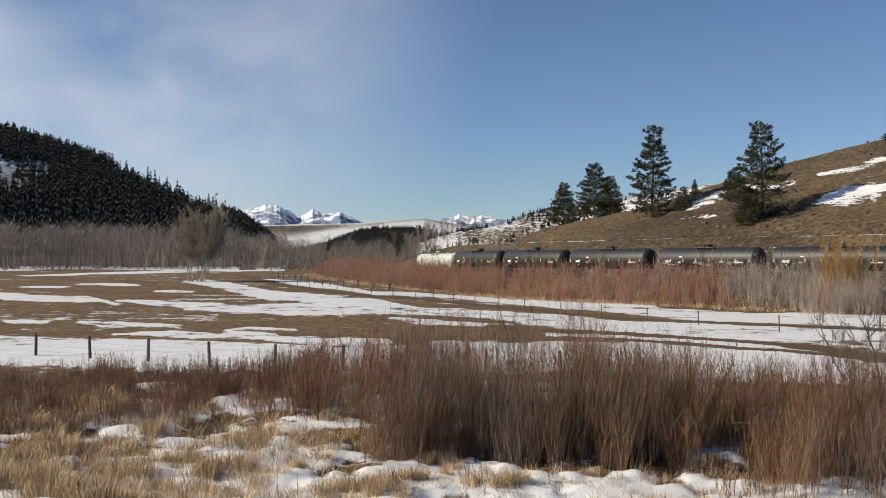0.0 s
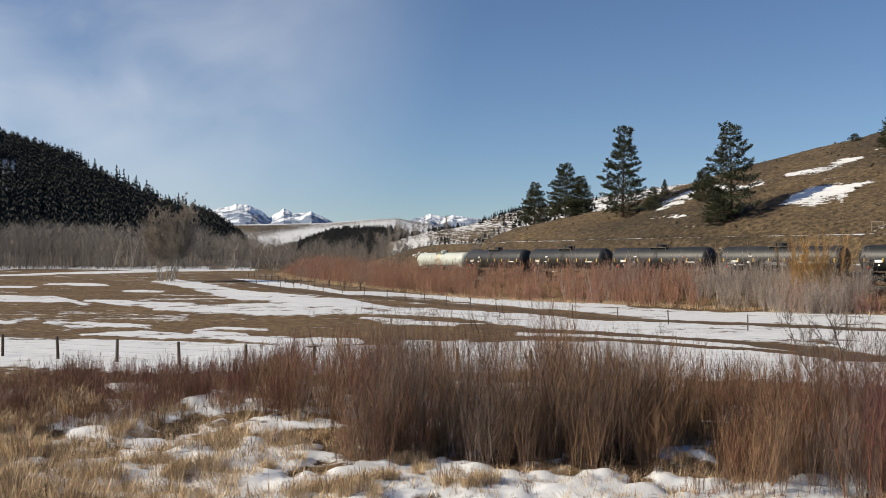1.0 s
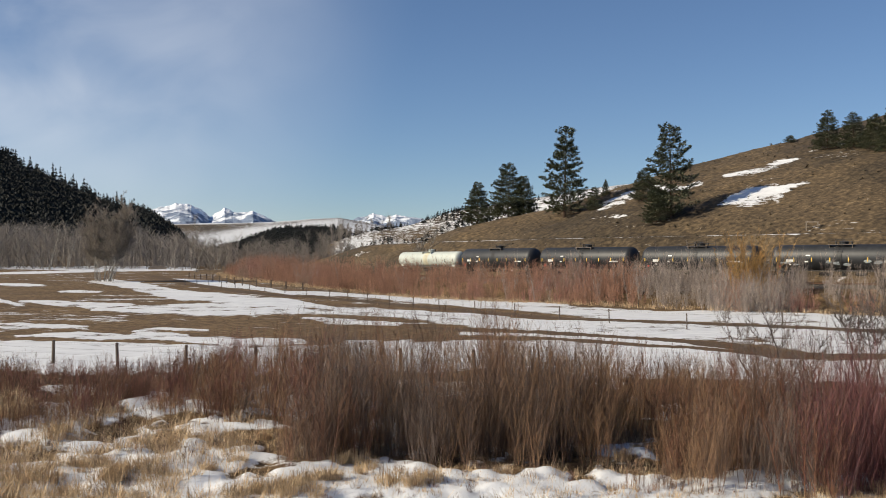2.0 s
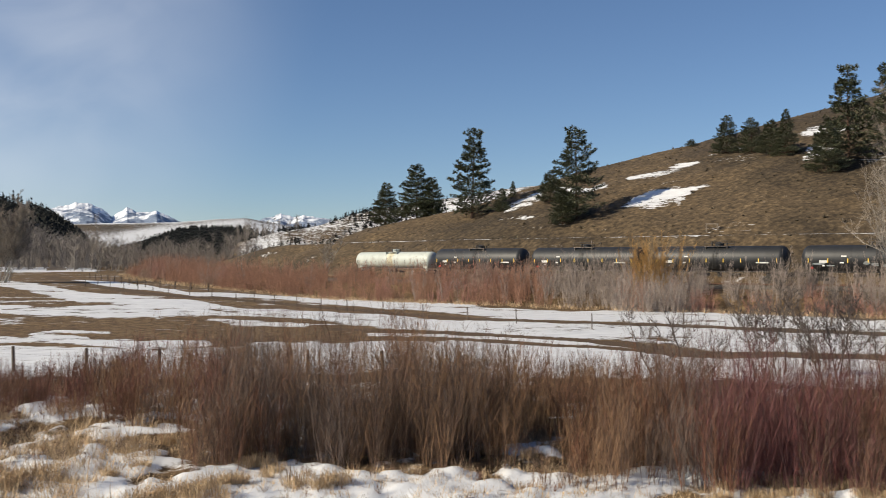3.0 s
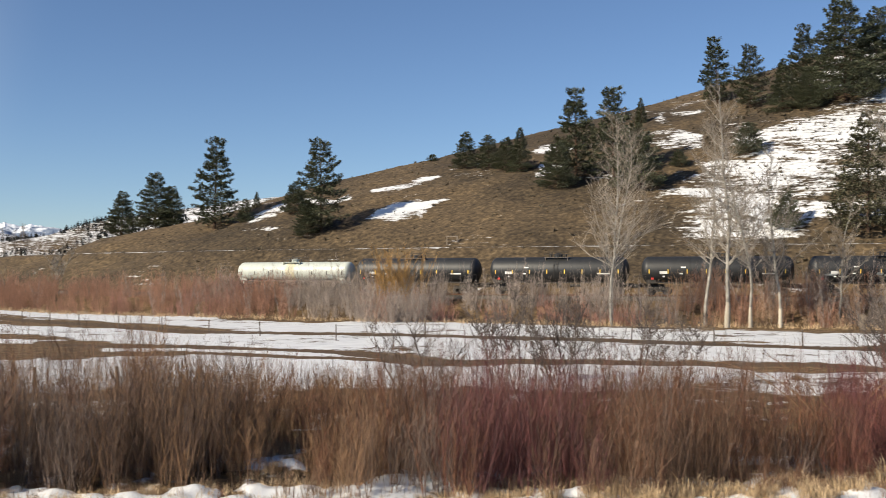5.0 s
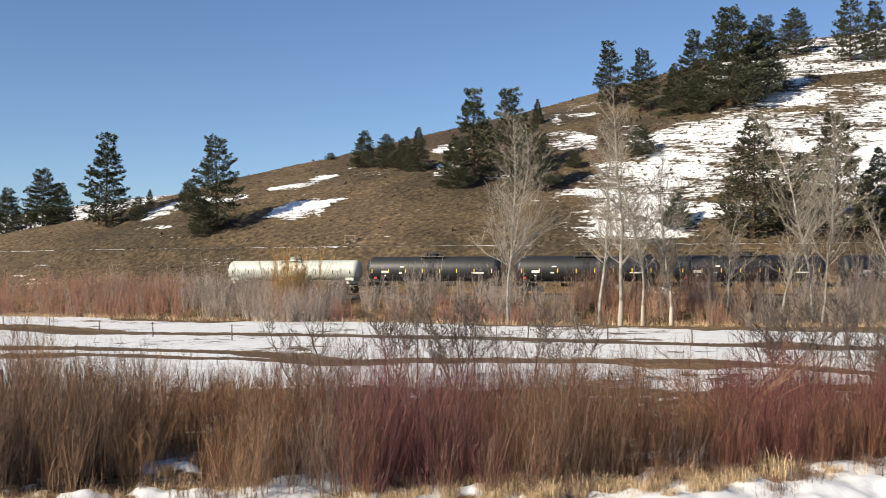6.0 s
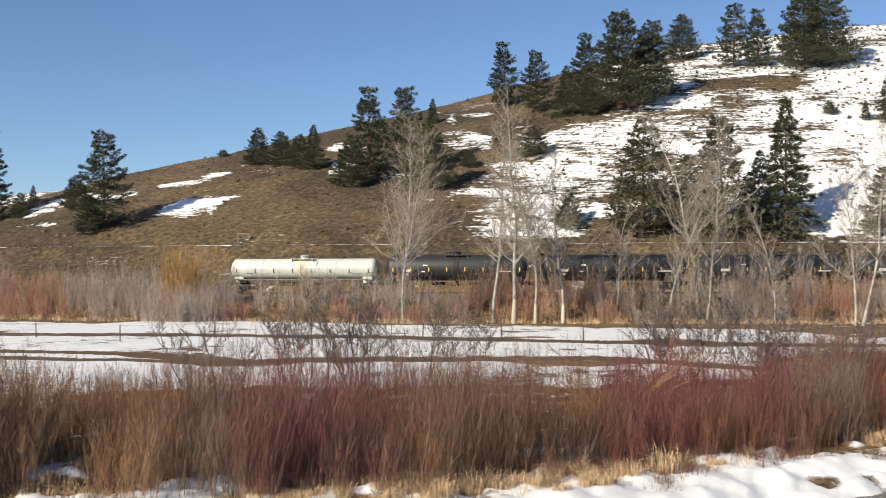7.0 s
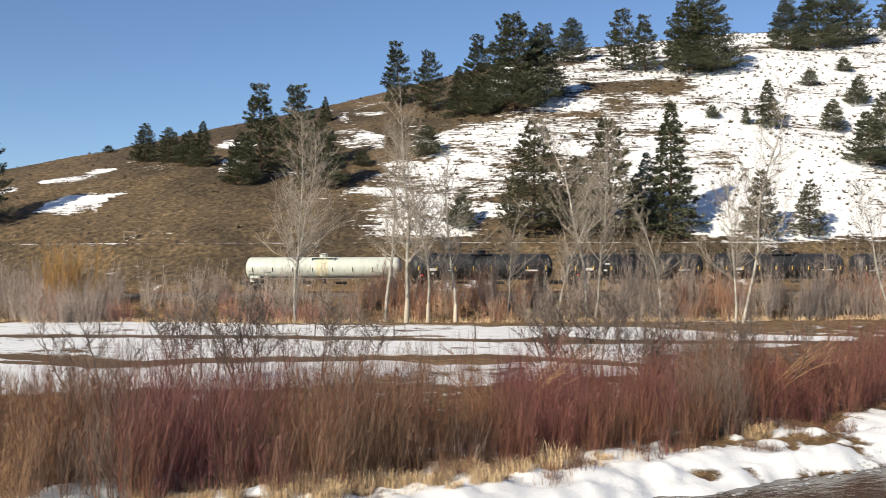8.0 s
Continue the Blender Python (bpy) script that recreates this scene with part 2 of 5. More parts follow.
class Build:
    """Collects tubes and quads for one mesh."""

    def __init__(self):
        self.v, self.f = [], []

    def tube(self, pts, radii, sides=3):
        base = len(self.v)
        up = (pts[-1] - pts[0]).normalized()
        a = up.orthogonal().normalized()
        b = up.cross(a)
        for p, r in zip(pts, radii):
            for k in range(sides):
                w = 2 * math.pi * k / sides
                self.v.append(p + (a * math.cos(w) + b * math.sin(w)) * r)
        for i in range(len(pts) - 1):
            for k in range(sides):
                k2 = (k + 1) % sides
                self.f.append((base + i * sides + k, base + i * sides + k2, base + (i + 1) * sides + k2, base + (i + 1) * sides + k))
        return self

    def blade(self, p, q, w):
        """One thin twig or leaf from p to its tip q."""
        way = q - p
        side = way.cross(Vector((way.y, -way.x, 0.7))).normalized() * w
        self.face(p - side, p + side, q)

    def face(self, *pts):
        base = len(self.v)
        self.v.extend(pts)
        self.f.append(tuple(range(base, base + len(pts))))

    def box(self, c, s, m=None):
        base = len(self.v)
        for k in range(8):
            p = Vector((c[0] + s[0] / 2 * (1 if k & 1 else -1), c[1] + s[1] / 2 * (1 if k & 2 else -1), c[2] + s[2] / 2 * (1 if k & 4 else -1)))
            self.v.append(m @ p if m else p)
        self.f += [tuple(base + i for i in q) for q in ((0, 2, 3, 1), (4, 5, 7, 6), (0, 1, 5, 4), (2, 6, 7, 3), (0, 4, 6, 2), (1, 3, 7, 5))]
        return self

    def lathe(self, profile, sides=24, axis="x", centre=(0, 0, 0)):
        """Rings of (along, radius) about an axis through centre."""
        base = len(self.v)
        for t, r in profile:
            for k in range(sides):
                w = 2 * math.pi * k / sides
                c, s = r * math.cos(w), r * math.sin(w)
                p = {"x": (t, c, s), "y": (c, t, s), "z": (c, s, t)}[axis]
                self.v.append(Vector(p) + Vector(centre))
        n = len(profile)
        flip = axis == "y"
        for i in range(n - 1):
            for k in range(sides):
                k2 = (k + 1) % sides
                q = (base + i * sides + k, base + i * sides + k2, base + (i + 1) * sides + k2, base + (i + 1) * sides + k)
                self.f.append(q if flip else q[::-1])
        self.f.append(tuple(base + k for k in range(sides)))
        self.f.append(tuple(base + (n - 1) * sides + k for k in range(sides)))
        return self

    def mesh(self, name, mat, smooth=False):
        me = bpy.data.meshes.new(name)
        me.from_pydata([tuple(p) for p in self.v], [], self.f)
        me.materials.append(mat)
        if smooth:
            me.polygons.foreach_set("use_smooth", [True] * len(me.polygons))
        me.update()
        return me


def part(name, b, mat, parent, label="", smooth=False, at=None):
    """Links a Build, or a mesh, as one object under parent."""
    ob = new(name, b.mesh(name, mat, smooth) if isinstance(b, Build) else b)
    ob.parent = parent
    if at is not None:
        ob.matrix_basis = at
    return tagged(ob, label)


def thing(name, label, category, group="", kind="", data=None):
    return tagged(new(name, data), label, category, group, kind)


# ---------------------------------------------------------------- the line of the railway: an arc
TRACK_R, TRACK_C, RAIL_Z = 274.7, (253.2, 304.3), EYE - 2.62


def on_track(s, side=0.0, z=0.0):
    """The place s metres along the line; side: metres to the valley side."""
    h = 2.72414 - 0.00364 * s
    return (TRACK_C[0] + (TRACK_R + side) * math.cos(h), TRACK_C[1] - (TRACK_R + side) * math.sin(h), z)


def fade(a, b, x):
    t = np.clip((np.asarray(x, float) - a) / (b - a), 0, 1)
    return t * t * (3 - 2 * t)


def lattice(x, y, scale, seed=0):
    """Smooth value noise, 0 to 1, over arrays."""
    x, y = np.asarray(x, float) / scale, np.asarray(y, float) / scale
    i, j = np.floor(x), np.floor(y)
    u, v = x - i, y - j
    u, v = u * u * (3 - 2 * u), v * v * (3 - 2 * v)

    def at(a, b):
        w = np.sin(a * 127.1 + b * 311.7 + seed * 74.7) * 43758.5453
        return w - np.floor(w)
    return (at(i, j) * (1 - u) + at(i + 1, j) * u) * (1 - v) + (at(i, j + 1) * (1 - u) + at(i + 1, j + 1) * u) * v


def fractal(x, y, scale, seed=0, octaves=4, gain=0.5):
    out, amp, tot = 0, 1.0, 0
    for k in range(octaves):
        out = out + amp * lattice(x, y, scale / 2 ** k, seed + 17 * k)
        tot += amp
        amp *= gain
    return out / tot


# skyline of the hill across the line: bearing, height in degrees; run: metres from the line up to its crest
HILL_AZ = (-6, -3, 0, 3.6, 5.5, 8.2, 11.2, 14.2, 17.1, 20, 24, 28.5, 34.8, 40, 44.6, 49, 56.6, 66, 80, 100)
HILL_EL = (0.0, 0.3, 0.55, 1.0, 1.7, 2.3, 2.9, 3.9, 4.8, 5.5, 6.4, 7.5, 8.9, 10.2, 11.3, 11.9, 12.3, 12.0, 11, 8)
RUN_AZ = (-6, 0, 10, 20, 30, 40, 50, 66, 100)
RUN = (20, 30, 48, 75, 98, 130, 150, 150, 120)


def river_edge(x, y):
    """Metres beyond the river's far bank; negative on land."""
    return -(x - 23.9) * 0.145 - (y - 18.5) * 0.989 + 0.9 * (lattice(x, y, 5, 5) - 0.5) + 0.4 * (lattice(x, y, 1.3, 6) - 0.5)


def heights(x, y):
    """The land's height, its share of hillside, and the way from the line (outwards positive)."""
    x, y = np.asarray(x, float), np.asarray(y, float)
    d = np.hypot(x, y) + 1e-6
    az = np.degrees(np.arctan2(x, y))
    q = np.hypot(x - TRACK_C[0], y - TRACK_C[1]) - TRACK_R
    left = fade(5, -5, az)
    z = 0.0105 * np.clip(d - 90, 0, 320) * left + 0.0032 * np.clip(d - 410, 0, 4000) * left
    z = z + 0.22 * (fractal(x, y, 14, 1) - 0.5) + 0.1 * (fractal(x, y, 2.2, 2, 3) - 0.5) * fade(140, 60, d)
    bed = RAIL_Z - 0.62
    bank = fade(13, 3.2, q) * fade(-200, 0, y)
    near_line = (az > -12) & (az < 110)
    z = np.where(near_line, z * (1 - bank) + bed * bank, z)
    # the hill inside the curve
    run = np.interp(az, RUN_AZ, RUN)
    el = np.interp(az, HILL_AZ, HILL_EL)
    a = np.arctan2(x, y)
    ux, uy = np.sin(a), np.cos(a)
    bq = ux * TRACK_C[0] + uy * TRACK_C[1]
    cq = TRACK_C[0] ** 2 + TRACK_C[1] ** 2 - (TRACK_R - 6.0) ** 2
    disc = bq * bq - cq
    dt = bq - np.sqrt(np.clip(disc, 0, None))
    dt = np.where(disc > 0, dt, 300)
    crest = EYE + (dt + run) * np.tan(np.radians(el))
    u = (d - dt) / run
    rise = np.clip(u, 0, 1)
    prof = 0.62 * rise + 0.38 * np.sin(rise * math.pi / 2)
    hz = bed + (np.maximum(crest, bed) - bed) * prof
    over = np.clip(d - dt - run, 0, None)
    hz = np.where(u > 1, np.maximum(crest + over * 0.04 - over ** 2 * 0.0012, 0), hz)
    hz = hz + (fractal(x, y, 16, 7) - 0.5) * 2.2 * fade(0, 0.2, u) * fade(1.0, 0.75, u) + (fractal(x, y, 3.5, 8, 3) - 0.5) * 0.5 * fade(0, 0.1, u)
    hz = bed + (hz - bed) * fade(-5.5, 0.5, az)
    # a narrow old road cut along the foot of the hill
    cut = 9.0
    hz = np.where(u > 0, hz + 0.45 * np.exp(-((hz - cut + 0.5) / 0.6) ** 2) - 0.45 * np.exp(-((hz - cut - 0.8) / 0.7) ** 2), hz)
    on = (az > -6) & (az < 100) & (u > 0) & (disc > 0)
    on = on & ((u < 0.3) | (hz > z + 0.3))
    hill = np.where(on, fade(0.0, 0.06, u), 0.0)
    z = np.where(on, np.maximum(hz, np.where(u < 0.3, bed, z)), z)
    # ridges further off: bearing, degrees up, distance, half width in metres
    for az_s, el_s, dist, half, seed, rough in FAR_RIDGES:
        top = EYE + dist * np.tan(np.radians(np.interp(az, az_s, el_s)))
        edge = fade(az_s[0] - 1.5, az_s[0], az) * fade(az_s[-1] + 1.5, az_s[-1], az)
        w = fade(dist - half, dist, d) * fade(dist + 1.6 * half, dist, d)
        top = top + rough * (fractal(x, y, half * 0.35, seed) - 0.5) * 2
        z = np.maximum(z, top * (0.75 * w + 0.25 * w * w) * edge)
    # the river's bed
    wet = river_edge(x, y)
    z = z + (0.38 * (fractal(x, y, 2.6, 91, 3) - 0.45) + 0.42 * (fractal(x, y, 0.9, 93, 3) - 0.5)) * fade(50, 42, d)
    z = z - 0.75 * fade(52, 33, d) - np.where(d < 90, 1.0 * fade(-1.2, 1.0, wet), 0)
    return z, hill, q


FAR_RIDGES = [
    # dark wooded hill to the west
    ((-70, -40, -23, -19.5, -17, -13.9, -10.7, -9.4, -8.8), (7.8, 7.4, 6.2, 5.25, 4.6, 3.3, 1.9, 0.9, 0.1), 900, 520, 21, 4),
    # snowy slope behind the hill's shoulder
    ((-1.2, 1, 4, 7, 10, 14, 18), (0.9, 1.5, 2.2, 2.9, 3.4, 4.0, 4.2), 430, 110, 23, 3),
    # low wooded hill up the valley, bare and snowy on top
    ((-16, -9.5, -7, -5, -2.5, -1, 1, 3), (1.6, 1.92, 2.0, 2.1, 2.28, 2.34, 2.0, 1.5), 1700, 700, 25, 5),
]


def ground_z(x, y):
    return float(heights(np.array([x]), np.array([y]))[0][0])


def band(x, y, pts, width):
    """0 to 1: how near places lie to a line of points."""
    best = np.full(np.shape(x), 1e9)
    for (ax, ay), (bx, by) in zip(pts, pts[1:]):
        ex, ey = bx - ax, by - ay
        t = np.clip(((x - ax) * ex + (y - ay) * ey) / (ex * ex + ey * ey), 0, 1)
        best = np.minimum(best, np.hypot(x - ax - t * ex, y - ay - t * ey))
    return fade(width, width * 0.45, best)


def polar(rows):
    return [bearing(a, d)[:2] for a, d in rows]


# wheel tracks across the meadow
ROAD_A = polar([(-11.2, 268), (-8.8, 191.5), (-5.7, 154), (-3.9, 144.5), (-2, 142), (0.5, 134.5), (3.6, 121.6), (6.7, 109.7), (9.7, 101.1), (12.7, 96.4), (15.6, 94.4), (22.6, 89.4), (31.9, 84), (38.4, 80.9), (44.6, 79.3), (53.7, 79.3), (62.2, 81.7)])
ROAD_B = polar([(3.6, 84.3), (6.7, 81.4), (9.7, 79.5), (12.7, 76.2), (15.6, 73.9), (18.5, 71.1), (22.6, 64.1), (25.2, 63), (28.8, 63.9), (34.9, 63.2), (43.7, 65.2), (50.8, 60.2)])
ROAD_C = polar([(6.7, 73.7), (9.7, 73.2), (12.7, 71), (15.6, 67.7), (18.5, 66.1), (20.7, 64.2), (22.8, 61.7)])
# snow drifts on the meadow: bearing, near edge and far edge
DRIFT_FAR = [(-23.1, 328, 409.5), (-19.8, 353, 433.5), (-16.2, 337.5, 378.5), (-13.6, 317.5, 399.5), (-12.4, 308.5, 399.5), (-9.1, 317, 384)]
DRIFT_MEADOW = [(-13.6, 114.3, 116.5), (-11.8, 110, 120.9), (-8.2, 105, 124.2), (-5.7, 102.4, 143.5), (-3.9, 104.5, 135.8), (-1.4, 104, 116.7), (2, 99.5, 113.9), (4.2, 93.6, 107.7), (6.7, 85.4, 105.4), (9.7, 80.1, 94.8), (12.7, 77.9, 94), (16.4, 74.4, 91.1), (19.5, 72.3, 88.8), (25.2, 67.2, 85.5), (28.8, 65.6, 83.1), (34.9, 66, 81.1), (40.8, 66.7, 82.3), (43.7, 66.9, 82.2), (47.7, 62.2, 75), (50.8, 62.7, 75.5), (53.7, 69.5, 76.1), (56.7, 73.8, 78.5), (59.5, 78.5, 82.2)]
DRIFT_VERGE = [(-10, 218, 231), (-7.2, 182.5, 206.5), (-3.9, 151, 159), (-2, 150.5, 160.5), (0.5, 149, 157), (3.6, 134.5, 148.5), (6.7, 116.6, 143.5), (8.5, 115.3, 138.2), (10.3, 108.5, 130.2), (12.7, 98.5, 120.1), (15.1, 96.8, 116), (16.8, 96.7, 112.1), (19.5, 93.1, 115.4), (25.2, 91.3, 112.5), (27.2, 89.6, 109.7), (31.9, 85.9, 102), (34.9, 85.2, 100.8), (40.8, 86.1, 100.9), (44.6, 81.2, 96.9), (47.5, 86.3, 97.8), (50.8, 80.9, 96.9), (53.7, 81.1, 94.3), (56.7, 81.5, 88.4), (62.2, 84.2, 87.6)]
DRIFT_FENCE = [(-24.6, 62.5, 82.9), (-19, 56.8, 77.7), (-16.2, 54.3, 74.2), (-13.2, 52.5, 72.2), (-10.3, 50.8, 68.8), (-5.1, 49.6, 65.5), (-2.6, 49.5, 66), (0.5, 50.9, 69.5), (3.6, 49.4, 67.3), (6.7, 51.5, 70.7), (9.1, 50.9, 70.4), (12.7, 50.3, 69.1), (16.4, 49.5, 67.5), (19.5, 49.4, 64.5), (23.8, 49, 59.5), (28.8, 49.3, 62), (34.9, 49.8, 62), (43.1, 50, 58.3), (47.7, 52.7, 62.2), (52.2, 56.2, 63), (54.6, 58.3, 63.6), (56.4, 59.8, 63.3)]
DRIFT_CURVE = [(-13.7, 206, 212), (-13, 191, 224.5), (-11.8, 167.5, 208.5), (-10.6, 147, 182.5), (-9.4, 134.2, 164), (-7.2, 132.5, 149), (-5.7, 121.4, 143.5)]
DRIFT_MID = [(-17.2, 80.3, 81), (-15.9, 79.2, 82.5), (-14.7, 77.8, 82.9), (-13.6, 74.6, 81.8), (-12.1, 75.6, 79), (-11.2, 75, 81.7), (-10.3, 73.9, 82.8), (-8.8, 70.6, 75.7), (-7.2, 67.5, 75.1), (-5.1, 67, 72.7), (-3.2, 68, 71.5)]
DRIFT_WEST = [(-24.6, 147, 170), (-23.1, 144, 163.5), (-21.5, 138.6, 154.5), (-20.1, 135.3, 149.5), (-19, 132.4, 149), (-18.1, 133.2, 138.3), (-17.6, 126, 128.4)]
DRIFT_TONGUE = [(-16.9, 133.1, 136.2), (-16.2, 127.9, 136.1), (-15.2, 122.7, 132.7), (-14.7, 123.4, 129.5), (-13.8, 115.6, 129.2), (-13, 122.5, 127.1), (-12.2, 122.2, 125.8)]
FLECKS = [[(-21.7, 262, 270), (-19.6, 272.5, 287.5), (-16.2, 286.5, 311.5), (-13.8, 302.5, 328)],
          [(-19.1, 95.2, 96.8), (-18.1, 91.2, 95.5), (-17, 90.2, 95.2), (-15.6, 90.4, 93), (-14.4, 87.6, 90.7)],
          [(-2.6, 97.1, 98.4), (-1.7, 91.8, 97.3), (-0.1, 90.1, 95.2), (2, 87.1, 90.1)],
          [(-18.9, 196.5, 202), (-17.6, 191, 204), (-16.6, 190, 197)],
          [(-22.5, 98, 99.9), (-21.9, 97.4, 100.2), (-21.1, 97.5, 98.7)],
          [(-11.5, 83.1, 84.5), (-10.3, 84.8, 86.6), (-9.4, 83.2, 85.3), (-8.2, 82.3, 83.6)],
          [(-21.7, 187, 191.5), (-20.9, 184, 193), (-20.2, 183.5, 190)],
          [(-15.2, 161.5, 166.5), (-14.4, 159, 168), (-13.7, 159, 163)]]
DRIFT_RUT = [(6, 76.5, 78), (9.7, 74.9, 76.8), (12.7, 72.6, 74.6), (15.6, 69.7, 71.8), (18.5, 67.6, 69.4), (20.5, 66.3, 67.3)]
DRIFTS = [DRIFT_RUT, DRIFT_FAR, DRIFT_MEADOW, DRIFT_VERGE, DRIFT_FENCE, DRIFT_CURVE, DRIFT_MID, DRIFT_WEST, DRIFT_TONGUE] + FLECKS


def fields(x, y, z, hill, q):
    d = np.hypot(x, y)
    az = np.degrees(np.arctan2(x, y))
    rise = np.degrees(np.arctan2(z - EYE, d))
    # streaks lie along the wind
    n = fractal(x * 0.3 + y * 0.1, y, 5, 31, 5) - 0.5
    n2 = fractal(x, y, 1.6, 33, 4) - 0.5
    s = np.full(np.shape(x), 0.0)
    for rows in DRIFTS:
        ra = [r[0] for r in rows]
        near, far = 0.988 * np.interp(az, ra, [r[1] for r in rows]), 1.012 * np.interp(az, ra, [r[2] for r in rows])
        soft = 0.08 * (far - near) + 0.006 * d
        inside = fade(-soft, soft, np.minimum(far - d, d - near)) * fade(ra[0] - 0.7, ra[0] - 0.1, az) * fade(ra[-1] + 0.7, ra[-1] + 0.1, az)
        s = np.maximum(s, inside)
    s = 0.23 + 0.53 * s + 0.8 * n + 0.75 * n2
    lumps = fractal(x, y, 2.6, 91, 3) - 0.45
    close = 0.48 + (0.1 + 0.24 * fade(0, -8, az)) * fade(34, 29, d) + 1.0 * lumps + 1.2 * n2 + 0.9 * (fractal(x, y, 0.9, 93, 3) - 0.5) - 0.22 * fade(-2, 6, az) * fade(30.5, 33, d)
    s = np.where(d < 52, s + (close - s) * fade(51, 46, d), s)
    wet = river_edge(x, y)
    s = np.where(d < 70, s + 0.5 * fade(-5.0, -2.5, wet) * fade(0.4, -0.4, wet), s)
    rut = np.maximum(np.maximum(band(x, y, ROAD_A, 2.3), band(x, y, ROAD_B, 1.7)), 0.9 * band(x, y, ROAD_C, 1.3))
    earth = 0.85 * rut * fade(250, 150, d) + 0.5 * rut * fade(150, 250, d)
    s = s - 0.6 * rut
    # brush strip by the line lies in straw
    s = np.where((q < 13.5) & (q > -6) & (az > -12), np.minimum(s, 0.15), s)
    # hillside: bare where it faces the sun, old snow in the lee
    patch = np.full(np.shape(x), -0.05)
    for rows in HILL_SNOW:
        ra = [r[0] for r in rows]
        low, high = np.interp(az, ra, [r[1] for r in rows]), np.interp(az, ra, [r[2] for r in rows])
        inside = fade(-0.12, 0.12, np.minimum(high - rise, rise - low)) * fade(ra[0] - 0.25, ra[0] + 0.1, az) * fade(ra[-1] + 0.25, ra[-1] - 0.1, az)
        patch = np.maximum(patch, (0.62 if ra[0] < 30 else 0.46) * inside)
    edge = np.interp(rise, (1.0, 2.6, 4.5, 6.5, 8.0, 10.5, 13), (39.5, 36.4, 36.2, 38.5, 41.5, 43.5, 44.0))
    foot = 1.0 * np.exp(-((az - 48) / 6.5) ** 4)
    face = fade(-2.2, 1.8, az - edge) * fade(0.9 + foot, 1.9 + foot, rise)
    face = face * (1 - 0.6 * np.exp(-((az - 64.5) / 2.2) ** 2 - ((rise - 5.6) / 0.7) ** 2))
    face = 0.1 + face * (0.43 + 0.22 * fade(49, 57, az)) - 0.35 * np.exp(-((az - 51.5) / 3.6) ** 4 - ((rise - 9.75) / 0.42) ** 2) - 0.3 * np.exp(-((az - 43.5) / 2.6) ** 2 - ((rise - 8.4) / 0.8) ** 2)
    sn = fractal(x * 0.22 - y * 0.22, z * 2.2, 3.2, 41, 4) - 0.5
    sn = 0.9 * sn + 0.7 * (fractal(x, y, 9, 42, 4) - 0.5)
    line = np.exp(-((z - 9.05) / 0.16) ** 2) * 0.52 * fade(0.42, 0.62, lattice(x, y, 5, 43))
    hs = np.maximum(patch, face) + 0.95 * sn
    hs = np.maximum(hs, line)
    s = np.where(hill > 0.5, hs, s)
    far = d > 290
    fs = 0.3 + 0.6 * (fractal(x, y, 60, 51, 5) - 0.5)
    fs = np.where((az < -8.0) & (z > 6), 0.3 + 0.9 * (fractal(x, y, 60, 53) - 0.5) + 0.2 * fade(720, 790, d) * fade(-10, -12, az) + 0.22 * fade(-20, -21, az), fs)
    fs = np.where((az > -1.5) & (z > 7), 0.5 + 0.7 * (fractal(x, y, 25, 55) - 0.5), fs)
    fs = np.where((d > 1000) & (az > -16) & (az < 5), 0.56 * fade(14, 26, z) + 1.0 * (fractal(x, y, 130, 57, 5) - 0.5), fs)
    s = np.where(far & (hill < 0.5) & ((z > 6) | (d > 420)), fs, s)
    return np.clip(s, 0, 1), earth, np.maximum(hill, fade(6, 20, z))


HILL_SNOW = [  # patches in the lee: bearing, lower and upper edge in degrees
    [(19.8, 4.31, 4.57), (20.6, 4.34, 4.68), (21.7, 4.45, 4.92), (22.6, 4.74, 5.18), (23.5, 5.18, 5.33)],
    [(19.4, 2.83, 2.94), (20.1, 2.84, 3.36), (20.9, 2.74, 3.73), (21.7, 2.78, 3.84), (22.6, 2.83, 3.83), (23.0, 3.48, 3.96), (23.5, 3.73, 4.03), (24.2, 3.98, 4.19)],
    [(23.6, 5.45, 5.57), (24.5, 5.62, 5.74), (25.7, 5.86, 6.01), (26.3, 5.91, 6.03)],
    [(28.7, 6.48, 6.69), (29.2, 6.49, 6.92), (29.9, 6.69, 7.08)],
    [(28.8, 5.16, 5.25), (29.2, 5.22, 6.10), (29.7, 5.35, 5.96), (30.7, 5.68, 5.83)],
    [(34.7, 6.81, 7.51), (35.6, 6.60, 8.50), (36.5, 6.37, 7.75), (37.8, 6.22, 7.30)],
    [(36.1, 8.38, 8.57), (37.2, 8.27, 8.64), (38.0, 8.53, 8.71)],
    [(12.6, 2.54, 2.61), (13.4, 2.64, 3.16), (14.6, 2.96, 3.66), (15.1, 3.27, 3.79)],
    [(15.8, 3.74, 3.98), (16.4, 3.59, 4.11), (17.8, 3.70, 4.00), (18.7, 4.01, 4.38)],
    [(8.6, 2.8, 3.2), (9.4, 2.9, 3.5), (10.3, 3.1, 3.4)],
]


